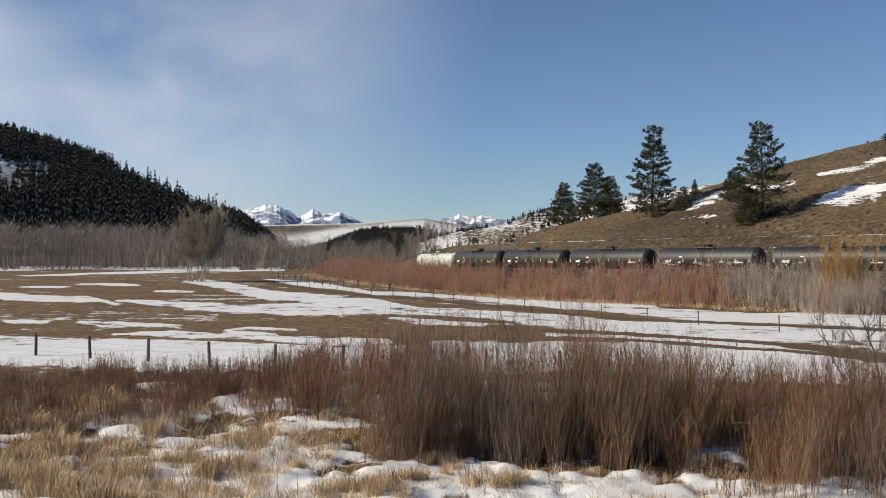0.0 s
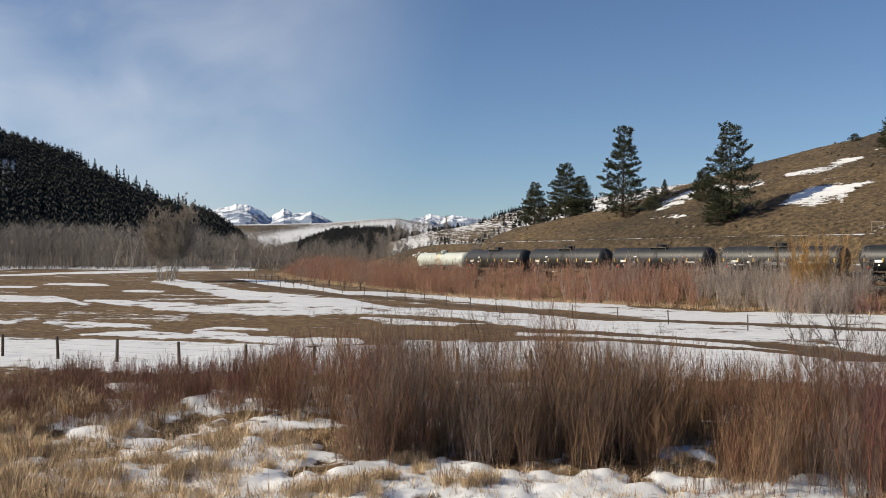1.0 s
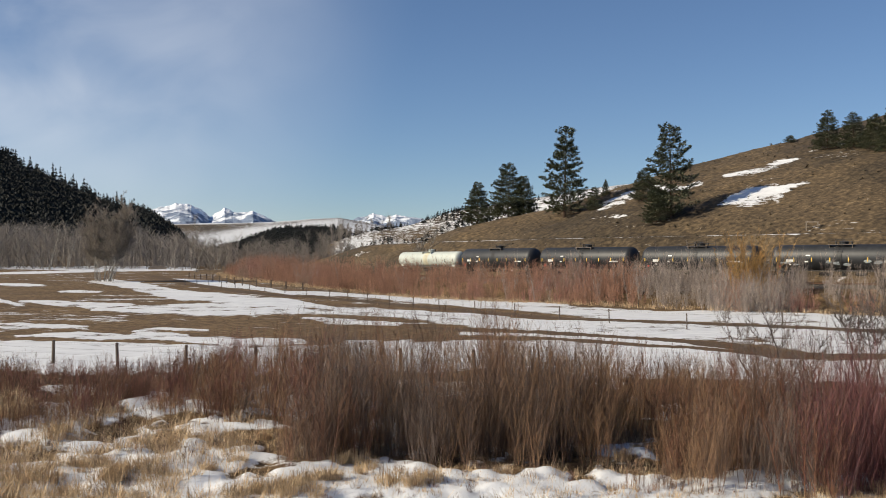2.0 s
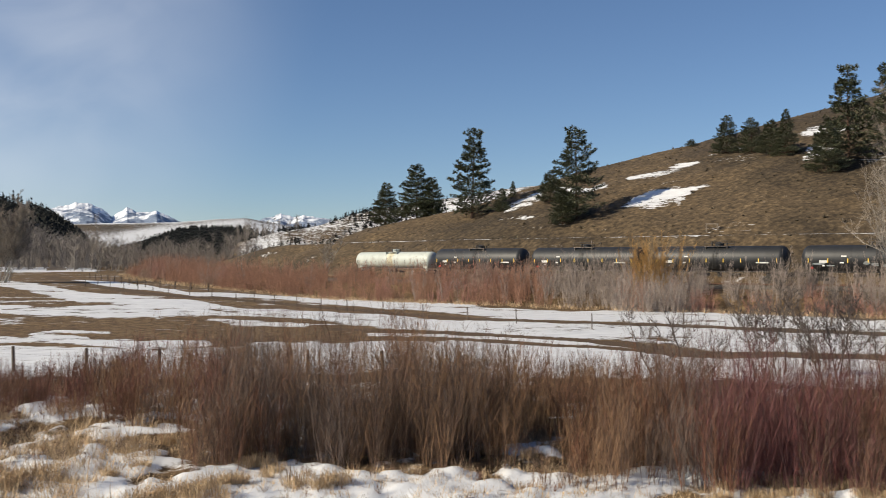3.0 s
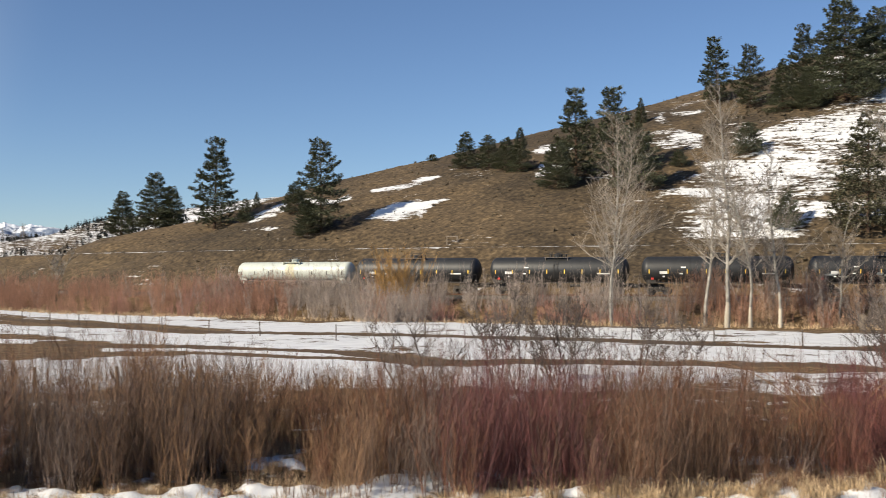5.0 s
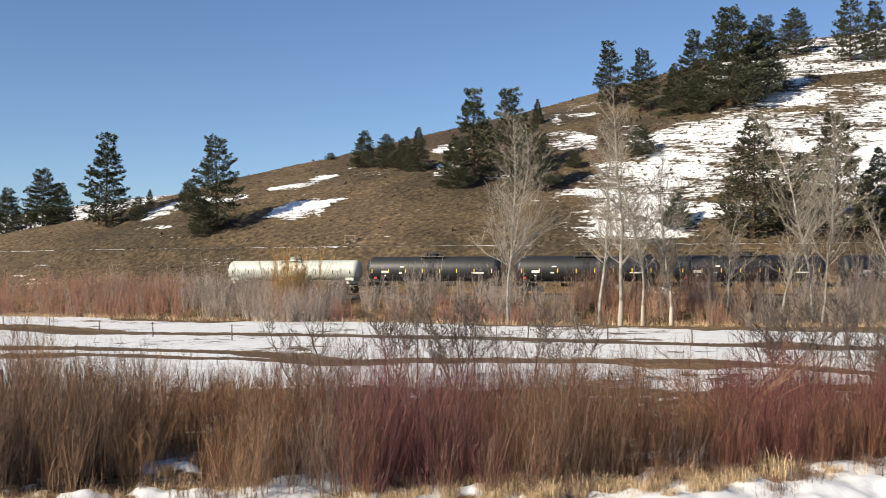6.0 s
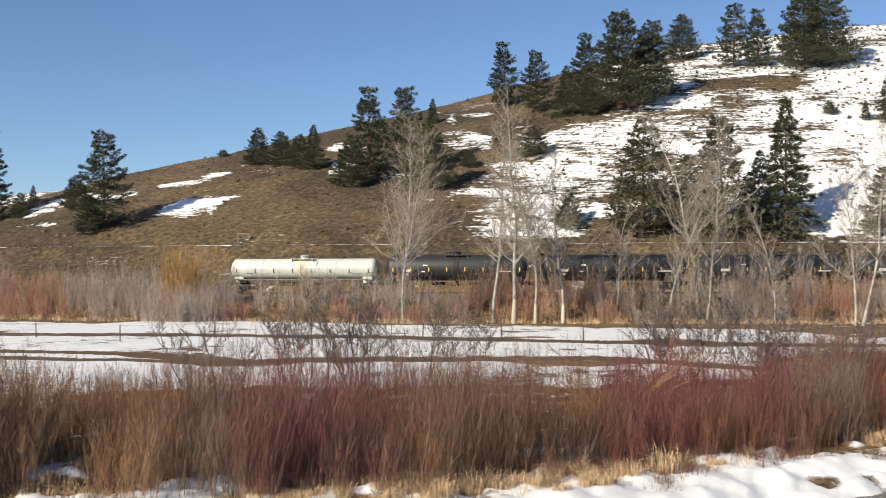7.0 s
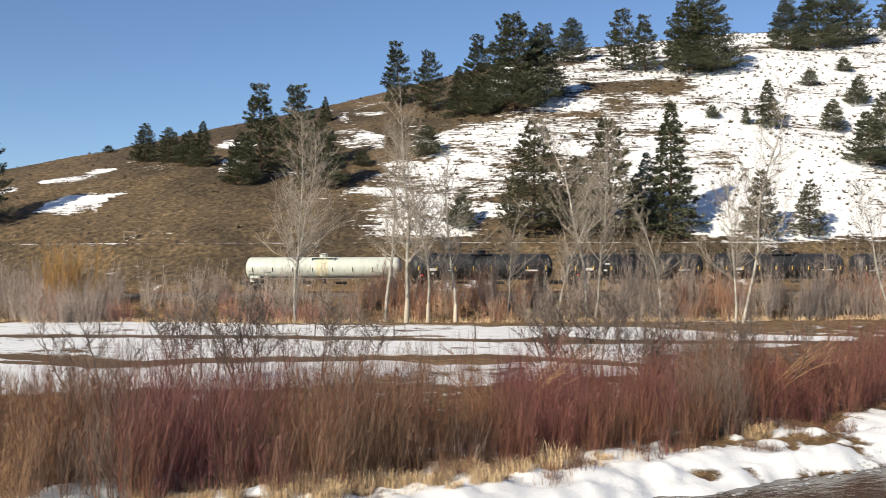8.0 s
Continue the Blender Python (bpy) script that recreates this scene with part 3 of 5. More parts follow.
def build_ground():
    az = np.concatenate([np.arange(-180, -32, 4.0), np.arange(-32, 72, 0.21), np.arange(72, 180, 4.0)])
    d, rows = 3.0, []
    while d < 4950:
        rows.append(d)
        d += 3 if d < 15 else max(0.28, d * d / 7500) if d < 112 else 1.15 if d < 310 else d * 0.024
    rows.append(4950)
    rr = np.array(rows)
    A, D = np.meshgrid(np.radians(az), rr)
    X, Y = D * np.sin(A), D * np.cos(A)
    Z, hill, q = heights(X, Y)
    S, earth, slope = fields(X, Y, Z, hill, q)
    Z = Z + 0.07 * fade(0.4, 0.7, S) * fade(200, 100, D)
    n, m = X.shape
    verts = np.stack([X, Y, Z], -1).reshape(-1, 3)
    verts = np.vstack([verts, [[0, 0, float(Z[0].mean())]]])
    i, j = np.meshgrid(np.arange(n - 1), np.arange(m), indexing="ij")
    j2 = (j + 1) % m
    quads = np.stack([i * m + j, i * m + j2, (i + 1) * m + j2, (i + 1) * m + j], -1).reshape(-1, 4)[:, ::-1]
    tris = np.stack([np.full(m, n * m), (np.arange(m) + 1) % m, np.arange(m)], -1)[:, ::-1]
    me = bpy.data.meshes.new("ground")
    me.vertices.add(len(verts))
    me.vertices.foreach_set("co", verts.ravel())
    loops = np.concatenate([quads.ravel(), tris.ravel()])
    me.loops.add(len(loops))
    me.loops.foreach_set("vertex_index", loops.astype(np.int32))
    me.polygons.add(len(quads) + len(tris))
    me.polygons.foreach_set("loop_start", np.concatenate([np.arange(len(quads)) * 4, len(quads) * 4 + np.arange(len(tris)) * 3]).astype(np.int32))
    me.polygons.foreach_set("use_smooth", np.ones(len(quads) + len(tris), bool))
    me.update(calc_edges=True)
    me.validate()
    for key, val in (("snow", S), ("earth", earth), ("slope", slope)):
        at = me.attributes.new(key, "FLOAT", "POINT")
        at.data.foreach_set("value", np.append(val.reshape(-1), 0.3).astype(np.float32))
    me.materials.append(M_GROUND)
    return tagged(new("ground", me), "brown winter meadow and hillside with old snow patches", "ground", kind="structure")


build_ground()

# ---------------------------------------------------------------- far mountains and water


def build_mountains():
    for az0, az1, dist, seed, peaks in (
        (-15.0, -2.5, 4350, 61, ((-15, 1.5), (-12, 2.3), (-10.6, 2.78), (-10.1, 2.92), (-9.5, 3.06), (-8.9, 3.0), (-8.4, 2.7), (-7.9, 2.32), (-7.5, 2.5), (-7.15, 2.74),
                                  (-6.7, 2.5), (-6.2, 2.58), (-5.65, 2.78), (-5.2, 2.52), (-4.5, 2.15), (-2.5, 1.4))),
        (-1.5, 4.5, 4600, 67, ((-1.5, 1.6), (-0.3, 2.1), (0.9, 2.6), (1.6, 2.35), (2.1, 2.5), (3.8, 2.3), (4.5, 1.6))),
    ):
        cols, rows = 260, 70
        A = np.linspace(az0, az1, cols)
        U = np.linspace(0, 1, rows)
        top = dist * np.tan(np.radians(np.interp(A, [p[0] for p in peaks], [p[1] for p in peaks])))
        jag = 0.09 * (fractal(A * 10 + seed, A * 0, 6, seed, 3, 0.5) - 0.5)
        v = []
        for u in U:
            dd = dist - 1000 + u * 1350
            ridge = max(0.0, 1 - abs(u - 0.74) / (0.74 if u < 0.74 else 0.4))
            x, y = dd * np.sin(np.radians(A)), dd * np.cos(np.radians(A))
            sharp = 1 - np.abs(2 * fractal(x + 0.4 * y, y, 210, seed + 3, 4, 0.5) - 1)
            z = EYE + top * (1 + jag * ridge ** 5) * ridge ** 0.8 * (1 - 0.36 * (1 - sharp) * (1 - ridge) ** 0.6 * 2) + (fractal(x, y, 70, seed, 4) - 0.5) * 34 * ridge
            v += [(float(a), float(b), float(c)) for a, b, c in zip(x, y, z)]
        f = [(i * cols + j, i * cols + j + 1, (i + 1) * cols + j + 1, (i + 1) * cols + j) for i in range(rows - 1) for j in range(cols - 1)]
        me = bpy.data.meshes.new("snowy_mountain")
        me.from_pydata(v, [], f)
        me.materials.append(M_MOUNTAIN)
        tagged(new("snowy_mountain", me), "far snow-covered mountain, bare rock coloured blue for haze", "mountain", kind="structure")


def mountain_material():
    m, nt, b = material("mountain_snow_and_hazed_rock", 0.85)
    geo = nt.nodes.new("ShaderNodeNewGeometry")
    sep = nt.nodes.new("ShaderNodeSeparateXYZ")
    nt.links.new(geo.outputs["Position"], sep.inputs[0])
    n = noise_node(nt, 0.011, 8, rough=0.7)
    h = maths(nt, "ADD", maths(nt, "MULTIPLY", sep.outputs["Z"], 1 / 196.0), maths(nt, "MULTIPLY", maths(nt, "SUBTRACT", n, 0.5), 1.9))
    # the rock stops are tinted blue: distance haze is put into their colour
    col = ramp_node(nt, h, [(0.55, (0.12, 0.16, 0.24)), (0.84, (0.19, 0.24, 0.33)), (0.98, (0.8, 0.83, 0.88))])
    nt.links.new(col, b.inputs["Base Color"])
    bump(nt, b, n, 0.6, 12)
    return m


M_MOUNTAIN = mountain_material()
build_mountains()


def build_river():
    m, nt, b = material("dark_river_water", 0.06)
    b.inputs["Base Color"].default_value = (0.045, 0.03, 0.017, 1)
    b.inputs["IOR"].default_value = 1.33
    b.inputs["Specular IOR Level"].default_value = 0.2
    bump(nt, b, noise_node(nt, 2.6, 5, stretch=(0.6, 1.2, 1)), 0.45, 0.06)
    w = Build()
    w.face(*[Vector(p) for p in ((-70, -60, -1.15), (90, -60, -1.15), (90, 12, -1.15), (23.9, 20.5, -1.15), (-70, 34, -1.15))])
    tagged(new("river", w.mesh("river", m)), "dark rippled river water below a snowy bank", "river", kind="structure")


build_river()


def build_ice():
    """Thin broken ice along the river's edge."""
    b = Build()
    for _ in range(900):
        x = rand(10, 48)
        y = 18.5 - (x - 23.9) * 0.1466 + rand(-1.5, 1.5)
        if not -0.1 < float(river_edge(x, y)) < 0.75 - 0.5 * random.random():
            continue
        n, r, a0 = random.randint(4, 6), rand(0.03, 0.13), rand(0, 6.28)
        ring = [(x + r * 1.6 * math.cos(a0 + 6.283 * k / n) * rand(0.7, 1.2), y + r * math.sin(a0 + 6.283 * k / n) * rand(0.7, 1.2)) for k in range(n)]
        tilt = rand(0.0, 0.02)
        b.face(*[Vector((u, v, -1.135 + tilt * k / n)) for k, (u, v) in enumerate(ring)])
        for k in range(n):
            (u, v), (u2, v2) = ring[k], ring[(k + 1) % n]
            b.face(Vector((u, v, -1.18)), Vector((u2, v2, -1.18)), Vector((u2, v2, -1.135 + tilt * ((k + 1) % n) / n)), Vector((u, v, -1.135 + tilt * k / n)))
    tagged(new("shore_ice", b.mesh("shore_ice", M_ICE)), "broken grey-white ice along the river's edge", "ice", kind="stuff")


M_ICE = grainy("shore_ice", (0.16, 0.16, 0.16), (0.42, 0.43, 0.44), 3, 0.35, vary=0.3, island=True)
build_ice()

# ---------------------------------------------------------------- railway


def build_line():
    s0, s1 = -110, 250
    steps = [s0 + 4 * k for k in range((s1 - s0) // 4 + 1)]
    bed = Build()
    prof = [(-3.4, -0.9), (-1.9, -0.22), (1.9, -0.22), (3.4, -0.9)]
    for s in steps:
        bed.v += [Vector(on_track(s, a, RAIL_Z + z)) for a, z in prof]
    for i in range(len(steps) - 1):
        bed.f += [(4 * i + k, 4 * i + k + 1, 4 * i + k + 5, 4 * i + k + 4) for k in range(3)]
    line = thing("railway_track", "single railway track on a grey ballast bed", "railway track", kind="structure")
    part("ballast", bed, M_BALLAST, line)
    for side in (-0.75, 0.75):
        r = Build()
        pr = [(-0.07, -0.17), (-0.02, -0.14), (-0.035, 0), (0.035, 0), (0.02, -0.14), (0.07, -0.17)]
        for s in steps:
            r.v += [Vector(on_track(s, side + a, RAIL_Z + z)) for a, z in pr]
        for i in range(len(steps) - 1):
            r.f += [(6 * i + k, 6 * i + (k + 1) % 6, 6 * i + 6 + (k + 1) % 6, 6 * i + 6 + k) for k in range(6)]
        part("rail", r, M_RAIL, line)
    t = Build()
    for k in range(int((s1 - s0) / 0.6)):
        s = s0 + 0.6 * k
        h = 2.72414 - 0.00364 * s
        t.box((0, 0, 0), (0.22, 2.5, 0.16), pose(*on_track(s, 0, RAIL_Z - 0.235), 0, 0, 90 - math.degrees(h)))
    tagged(part("sleepers", t, M_TIE, line), kind="stuff")


build_line()


def tank_profile(length, radius, head):
    pts = []
    for k in range(9):
        a = math.pi / 2 * k / 8
        pts.append((-length / 2 + head - head * math.cos(a), max(radius * math.sin(a), 0.02)))
    return pts + [(-x, r) for x, r in reversed(pts)]


def tank_car(name, label, length, radius, centre_z, paint, white=False):
    """A railway tank car, its rail head at z 0, heading +x; its valley side is -y."""
    car = thing(name, label, "tank car", "" if white else "black tank cars")
    part("tank", Build().lathe(tank_profile(length, radius, radius * 0.55), 40, "x", (0, 0, centre_z)), paint, car, smooth=True)
    top = centre_z + radius
    # hoop seams
    for x in ((-0.07,) if white else (-length * 0.17, length * 0.17, 0.02)):
        ring = Build().lathe([(x - 0.05, radius), (x - 0.05, radius + 0.012), (x + 0.05, radius + 0.012), (x + 0.05, radius)], 40, "x", (0, 0, centre_z))
        part("weld_band", ring, paint, car, smooth=False)
    if white:
        ring = Build().lathe([(-0.75, radius + 0.004), (-0.75, radius + 0.02), (0.6, radius + 0.02), (0.6, radius + 0.004)], 40, "x", (0, 0, centre_z))
        part("stained_band", ring, M_BAND, car, "yellowish rust-stained band round the middle", smooth=False)
    # manway with its fittings and railed platform
    part("manway", Build().lathe([(-0.1, 0.5), (0.32, 0.5), (0.36, 0.56), (0.42, 0.56), (0.5, 0.3), (0.52, 0.1)], 20, "z", (0, 0, top - 0.06)), paint, car)
    part("valve", Build().lathe([(0, 0.12), (0.35, 0.12), (0.4, 0.17), (0.5, 0.15)], 10, "z", (-0.9, 0, top - 0.04)), M_FRAME, car)
    part("vent_valve", Build().lathe([(0, 0.09), (0.28, 0.09), (0.3, 0.14), (0.42, 0.1)], 10, "z", (0.85, 0.15, top - 0.04)), M_FRAME, car)
    for sy in (-1, 1):
        p = Build().box((0, sy * 0.85, top - 0.02), (2.9, 0.5, 0.05))
        for x in (-1.3, 1.3):
            p.box((x, sy * 0.8, top - 0.2), (0.06, 0.4, 0.4))
        part("platform", p, M_STEEL if not white else paint, car)
        rl = Build()
        for x in (-1.4, -0.47, 0.47, 1.4):
            rl.tube([Vector((x, sy * 1.08, top - 0.02)), Vector((x, sy * 1.08, top + 0.62))], (0.022, 0.022), 5)
        for h in (0.32, 0.62):
            rl.tube([Vector((-1.4, sy * 1.08, top + h)), Vector((1.4, sy * 1.08, top + h))], (0.02, 0.02), 5)
        part("safety_rail", rl, M_FRAME, car)
        ld = Build()
        for x in (-0.22, 0.22):
            pts = [Vector((x, sy * (radius + 0.13), centre_z - radius * 0.75)), Vector((x, sy * (radius + 0.14), centre_z)),
                   Vector((x, sy * radius * 0.93, centre_z + radius * 0.6)), Vector((x, sy * 1.1, top))]
            ld.tube(pts, (0.022,) * 4, 5)
        for k in range(9):
            z = centre_z - radius * 0.72 + k * radius * 0.16
            ld.tube([Vector((-0.22, sy * (radius + 0.135), z)), Vector((0.22, sy * (radius + 0.135), z))], (0.014, 0.014), 4)
        part("ladder", ld, M_FRAME if not white else paint, car)
    # stub sills, saddles, running boards, couplers
    for e in (-1, 1):
        xe = e * (length / 2 - 1.2)
        part("stub_sill", Build().box((e * (length / 2 - 1.0), 0, 1.02), (3.4, 0.36, 0.4)), M_FRAME, car)
        sd = Build().box((xe, 0, centre_z - radius * 0.86), (1.1, radius * 1.5, 0.34))
        sd.box((xe, 0, 1.3), (1.3, 0.6, 0.4))
        for sy in (-1, 1):
            sd.box((xe, sy * radius * 0.66, centre_z - radius * 0.72), (0.9, 0.1, 0.5))
        part("saddle", sd, M_FRAME if not white else paint, car)
        cp = Build().box((e * (length / 2 + 0.45), 0, 0.9), (0.75, 0.2, 0.24))
        cp.box((e * (length / 2 + 0.76), 0.05, 0.9), (0.2, 0.32, 0.3))
        part("coupler", cp, M_STEEL, car)
        rb = Build().box((e * (length / 2 - 0.05), 0, 1.28), (0.55, 2.9, 0.06))
        rb.box((e * (length / 2 + 0.2), 0, 1.12), (0.05, 2.9, 0.2))
        part("end_platform", rb, M_FRAME if not white else M_STEEL, car)
        for sy in (-1, 1):
            hr = Build()
            x = e * (length / 2 + 0.05)
            hr.tube([Vector((x, sy * 1.42, 0.55)), Vector((x, sy * 1.42, 2.3)), Vector((x - e * 1.2, sy * 1.46, 2.3)), Vector((x - e * 1.2, sy * 1.42, 1.3))], (0.022,) * 4, 5)
            hr.tube([Vector((x - e * 0.45, sy * 1.42, 0.55)), Vector((x - e * 0.45, sy * 1.42, 1.3))], (0.02, 0.02), 5)
            for z in (0.55, 0.9, 1.2):
                hr.tube([Vector((x, sy * 1.42, z)), Vector((x - e * 0.45, sy * 1.42, z))], (0.018, 0.018), 4)
            part("grab_rail", hr, M_FRAME if not white else M_STEEL, car)
    for sy in (-1, 1):
        part("side_sill", Build().box((0, sy * 1.38, centre_z - radius * (0.98 if white else 0.96)), (length - 1.6, 0.1, 0.14)), M_FRAME if not white else M_STEEL, car)
    # outlet and brake gear under the belly
    part("bottom_outlet", Build().lathe([(0, 0.28), (0.5, 0.25), (0.52, 0.35), (0.62, 0.35)], 12, "z", (0, 0, centre_z - radius - 0.55)), M_FRAME, car)
    part("brake_cylinder", Build().lathe([(-0.6, 0.18), (0.6, 0.18), (0.65, 0.1)], 12, "x", (2.1, -0.5, 1.02)), M_FRAME, car)
    part("air_reservoir", Build().lathe([(-0.75, 0.2), (0.75, 0.2)], 12, "x", (-2.2, 0.4, 1.0)), M_FRAME, car)
    # reflective strips and stencilled writing on both flanks
    for sy in (-1, 1):
        face = lambda x, z, w, h, pad=0.02: Build().box((x, sy * (math.sqrt(max(radius ** 2 - (z - centre_z) ** 2, 0)) + pad), z), (w, 0.012, h),
                                                        None)
        n = 8
        for k in range(n):
            x = -length / 2 + 1.0 + (length - 2.0) * k / (n - 1)
            part("reflector", face(x, centre_z - 0.18, 0.1, 0.46), M_YELLOW if not white else M_FRAME, car)
        ink = M_STENCIL if not white else M_FAINT
        ox = length / 2 - 2.6
        for x, z, w, h in ((ox * sy * -1, centre_z - 0.42, 1.3, 0.16), (ox * sy * -0.9, centre_z - 0.42, 0.5, 0.1), (ox * sy, centre_z - 0.3, 0.85, 0.3),
                           (ox * sy * 0.62, centre_z + 0.3, 0.55, 0.14), (ox * sy * 0.66, centre_z - 0.42, 0.4, 0.14), (ox * sy * 1.0, centre_z - 0.72, 0.24, 0.2)):
            part("stencil", face(x, z, w, h), ink, car)
        part("placard", face(ox * sy * 1.22, centre_z - 0.95, 0.3, 0.3, 0.05), M_PLACARD if not white else M_STENCIL, car)
    # bogies
    for e in (-1, 1):
        fr = Build()
        xb = e * (length / 2 - 2.0)
        fr.box((0, 0, 0.72), (0.4, 2.1, 0.3))
        for sy in (-1, 1):
            y = sy * 1.0
            fr.box((0, y, 0.78), (1.2, 0.16, 0.24)).box((0, y, 0.42), (0.75, 0.16, 0.16))
            for sx in (-1, 1):
                fr.box((sx * 0.9, y, 0.55), (0.36, 0.2, 0.32))
                fr.box((sx * 0.55, y, 0.66), (0.6, 0.14, 0.2), pose(0, 0, 0, 0, 0, 0))
            for k in (-0.16, 0, 0.16):
                fr.lathe([(0.5, 0.07), (0.68, 0.07)], 8, "z", (k, y, 0))
        bogie = part("bogie", fr, M_FRAME, car, "dusty steel bogie", at=pose(xb, 0, 0))
        for sx in (-1, 1):
            ws = Build()
            for sy in (-1, 1):
                ws.lathe([(sy * 0.69, 0.48), (sy * 0.72, 0.48), (sy * 0.73, 0.43), (sy * 0.82, 0.42), (sy * 0.82, 0.34), (sy * 0.78, 0.32), (sy * 0.78, 0.16), (sy * 0.84, 0.12)], 24, "y")
            ws.lathe([(-1.05, 0.08), (1.05, 0.08)], 10, "y")
            part("wheelset", ws, M_STEEL, bogie, at=pose(sx * 0.89, 0, 0.42))
    return car


TRAIN_S0, TRAIN_V, CAR_L = 1.5, 15.35, 18.1
CARS = []


def build_train():
    w = tank_car("tank_car", "dull white tank car with a stained middle band", 18.2, 1.25, 2.72, M_WHITE, True)
    CARS.append((w, -9.3, 7.1))
    first = tank_car("tank_car", "black tank car with yellow strips and white stencils", 16.7, 1.52, 2.83, M_BLACK)
    CARS.append((first, 0.5 * CAR_L, 6.35))
    for k in range(1, 7):
        CARS.append((copy_thing(first, pose(0, 0, 0)), (k + 0.5) * CAR_L, 6.35))


build_train()


def build_graffiti():
    """Pale sprayed shapes low on the flank of one black car."""
    car = CARS[4][0]
    r, cz = 1.52, 2.83
    for x, z, w, h in ((-6.3, -0.55, 1.5, 0.28), (-5.0, -0.75, 1.1, 0.2), (-1.2, -0.45, 0.8, 0.5), (-0.3, -0.6, 1.0, 0.4), (0.8, -0.75, 0.9, 0.34), (3.1, -0.35, 0.9, 0.4), (4.3, -0.5, 1.1, 0.45), (5.3, -0.4, 0.9, 0.5)):
        g = Build()
        n = 7
        ring = [(x + 0.5 * w * math.cos(6.283 * k / n) * rand(0.7, 1.2), z + 0.5 * h * math.sin(6.283 * k / n) * rand(0.7, 1.2)) for k in range(n)]
        for out in (0.006, 0.014):
            g.face(*[Vector((u, -math.sqrt(r * r - v * v) - out, cz + v)) for u, v in ring])
        part("graffiti", g, M_SPRAY, car, "pale sprayed graffiti shape")


build_graffiti()

# ---------------------------------------------------------------- plants


def bent(p, way, length, sag, steps, wild=0.08):
    """Points of a stem from p that bends upwards (sag > 0) or down."""
    pts, w = [p.copy()], way.normalized()
    for _ in range(steps):
        w = (w + Vector((rand(-wild, wild), rand(-wild, wild), sag / steps + rand(-wild, wild) * 0.5))).normalized()
        pts.append(pts[-1] + w * (length / steps))
    return pts


def willow(b, tw, at, stems, height, spread, thick, twigs=3, lean=0.35, steps=3, bare=0.3):
    """Upright stems of unequal height from a few close feet, bare below, branching into side twigs above."""
    feet = [(rand(0, 6.283), spread * 0.6 * math.sqrt(random.random())) for _ in range(max(1, stems // 5))]
    for n in range(stems):
        fa, fr = feet[n % len(feet)]
        a, r = rand(0, 2 * math.pi), rand(0.02, 0.16) * spread
        foot = Vector((fr * math.cos(fa) + r * math.cos(a), fr * math.sin(fa) + r * math.sin(a), -0.15))
        h = height * (0.5 + 0.5 * random.random() ** 1.3)
        out = lean * rand(0.0, 0.6)
        way = Vector((math.cos(a) * out + rand(-0.07, 0.07), math.sin(a) * out + rand(-0.07, 0.07), 1))
        pts = bent(at + foot, way, h, 0.25, steps, 0.18)
        t = thick * rand(0.55, 1.2) * (1 if random.random() < 0.85 else 1.7)
        b.tube(pts, [t * (1 - 0.8 * k / steps) for k in range(steps + 1)], 3)
        for _ in range(twigs):
            f = (bare + (1 - bare) * random.random() ** 0.8) * steps
            k = min(int(f), steps - 1)
            q = pts[k].lerp(pts[k + 1], f - k)
            w = ((pts[k + 1] - pts[k]).normalized() + Vector((rand(-0.85, 0.85), rand(-0.85, 0.85), rand(-0.15, 0.35)))).normalized()
            ln = h * rand(0.08, 0.24) * (1.25 - f / steps) + 0.12
            mid = q + w * ln * 0.55
            tw.blade(q, mid + (w + Vector((rand(-0.2, 0.2), rand(-0.2, 0.2), 0.25))) * ln * 0.45, t * rand(0.4, 0.7))
            if random.random() < 0.5:
                tw.blade(mid, mid + (w + Vector((rand(-0.6, 0.6), rand(-0.6, 0.6), 0.1))).normalized() * ln * 0.4, t * 0.4)


def willow_mesh(name, mat, stems, height, spread, thick, twigs=3, lean=0.35, steps=3, bare=0.3, thick_stems=4):
    """A willow bush: a few thick stems, a mesh each, and the crown of the rest."""
    crown, heavy = Build(), []
    for _ in range(thick_stems):
        b = Build()
        willow(b, crown, Vector((0, 0, 0)), 1, height * rand(0.85, 1.05), spread, thick * 1.8, twigs, lean, steps + 1, bare)
        heavy.append(b.mesh(name + "_stem", mat))
    willow(crown, crown, Vector((0, 0, 0)), stems, height, spread, thick, twigs, lean, steps, bare)
    return heavy, crown.mesh(name + "_crown", mat)


def tuft_mesh(name, mat, blades, height, spread):
    """A tuft of dry grass: many thin blades that bow over at different heights."""
    b = Build()
    for _ in range(blades):
        a, r = rand(0, 2 * math.pi), spread * 0.6 * math.sqrt(random.random())
        p = Vector((r * math.cos(a), r * math.sin(a), -0.05))
        a += rand(-0.9, 0.9)
        out, h, w = rand(0.05, 0.9), height * rand(0.3, 1.1), rand(0.004, 0.009)
        mid = p + Vector((math.cos(a) * out * h * 0.35, math.sin(a) * out * h * 0.35, h * 0.7))
        tip = mid + Vector((math.cos(a) * (0.15 + out) * h * 0.5 + rand(-0.06, 0.06), math.sin(a) * (0.15 + out) * h * 0.5 + rand(-0.06, 0.06), h * rand(-0.25, 0.35)))
        side = Vector((-math.sin(a), math.cos(a), 0)) * w
        b.face(p - side, p + side, mid + side * 0.8, mid - side * 0.8)
        b.face(mid - side * 0.8, mid + side * 0.8, tip)
    return b.mesh(name, mat)


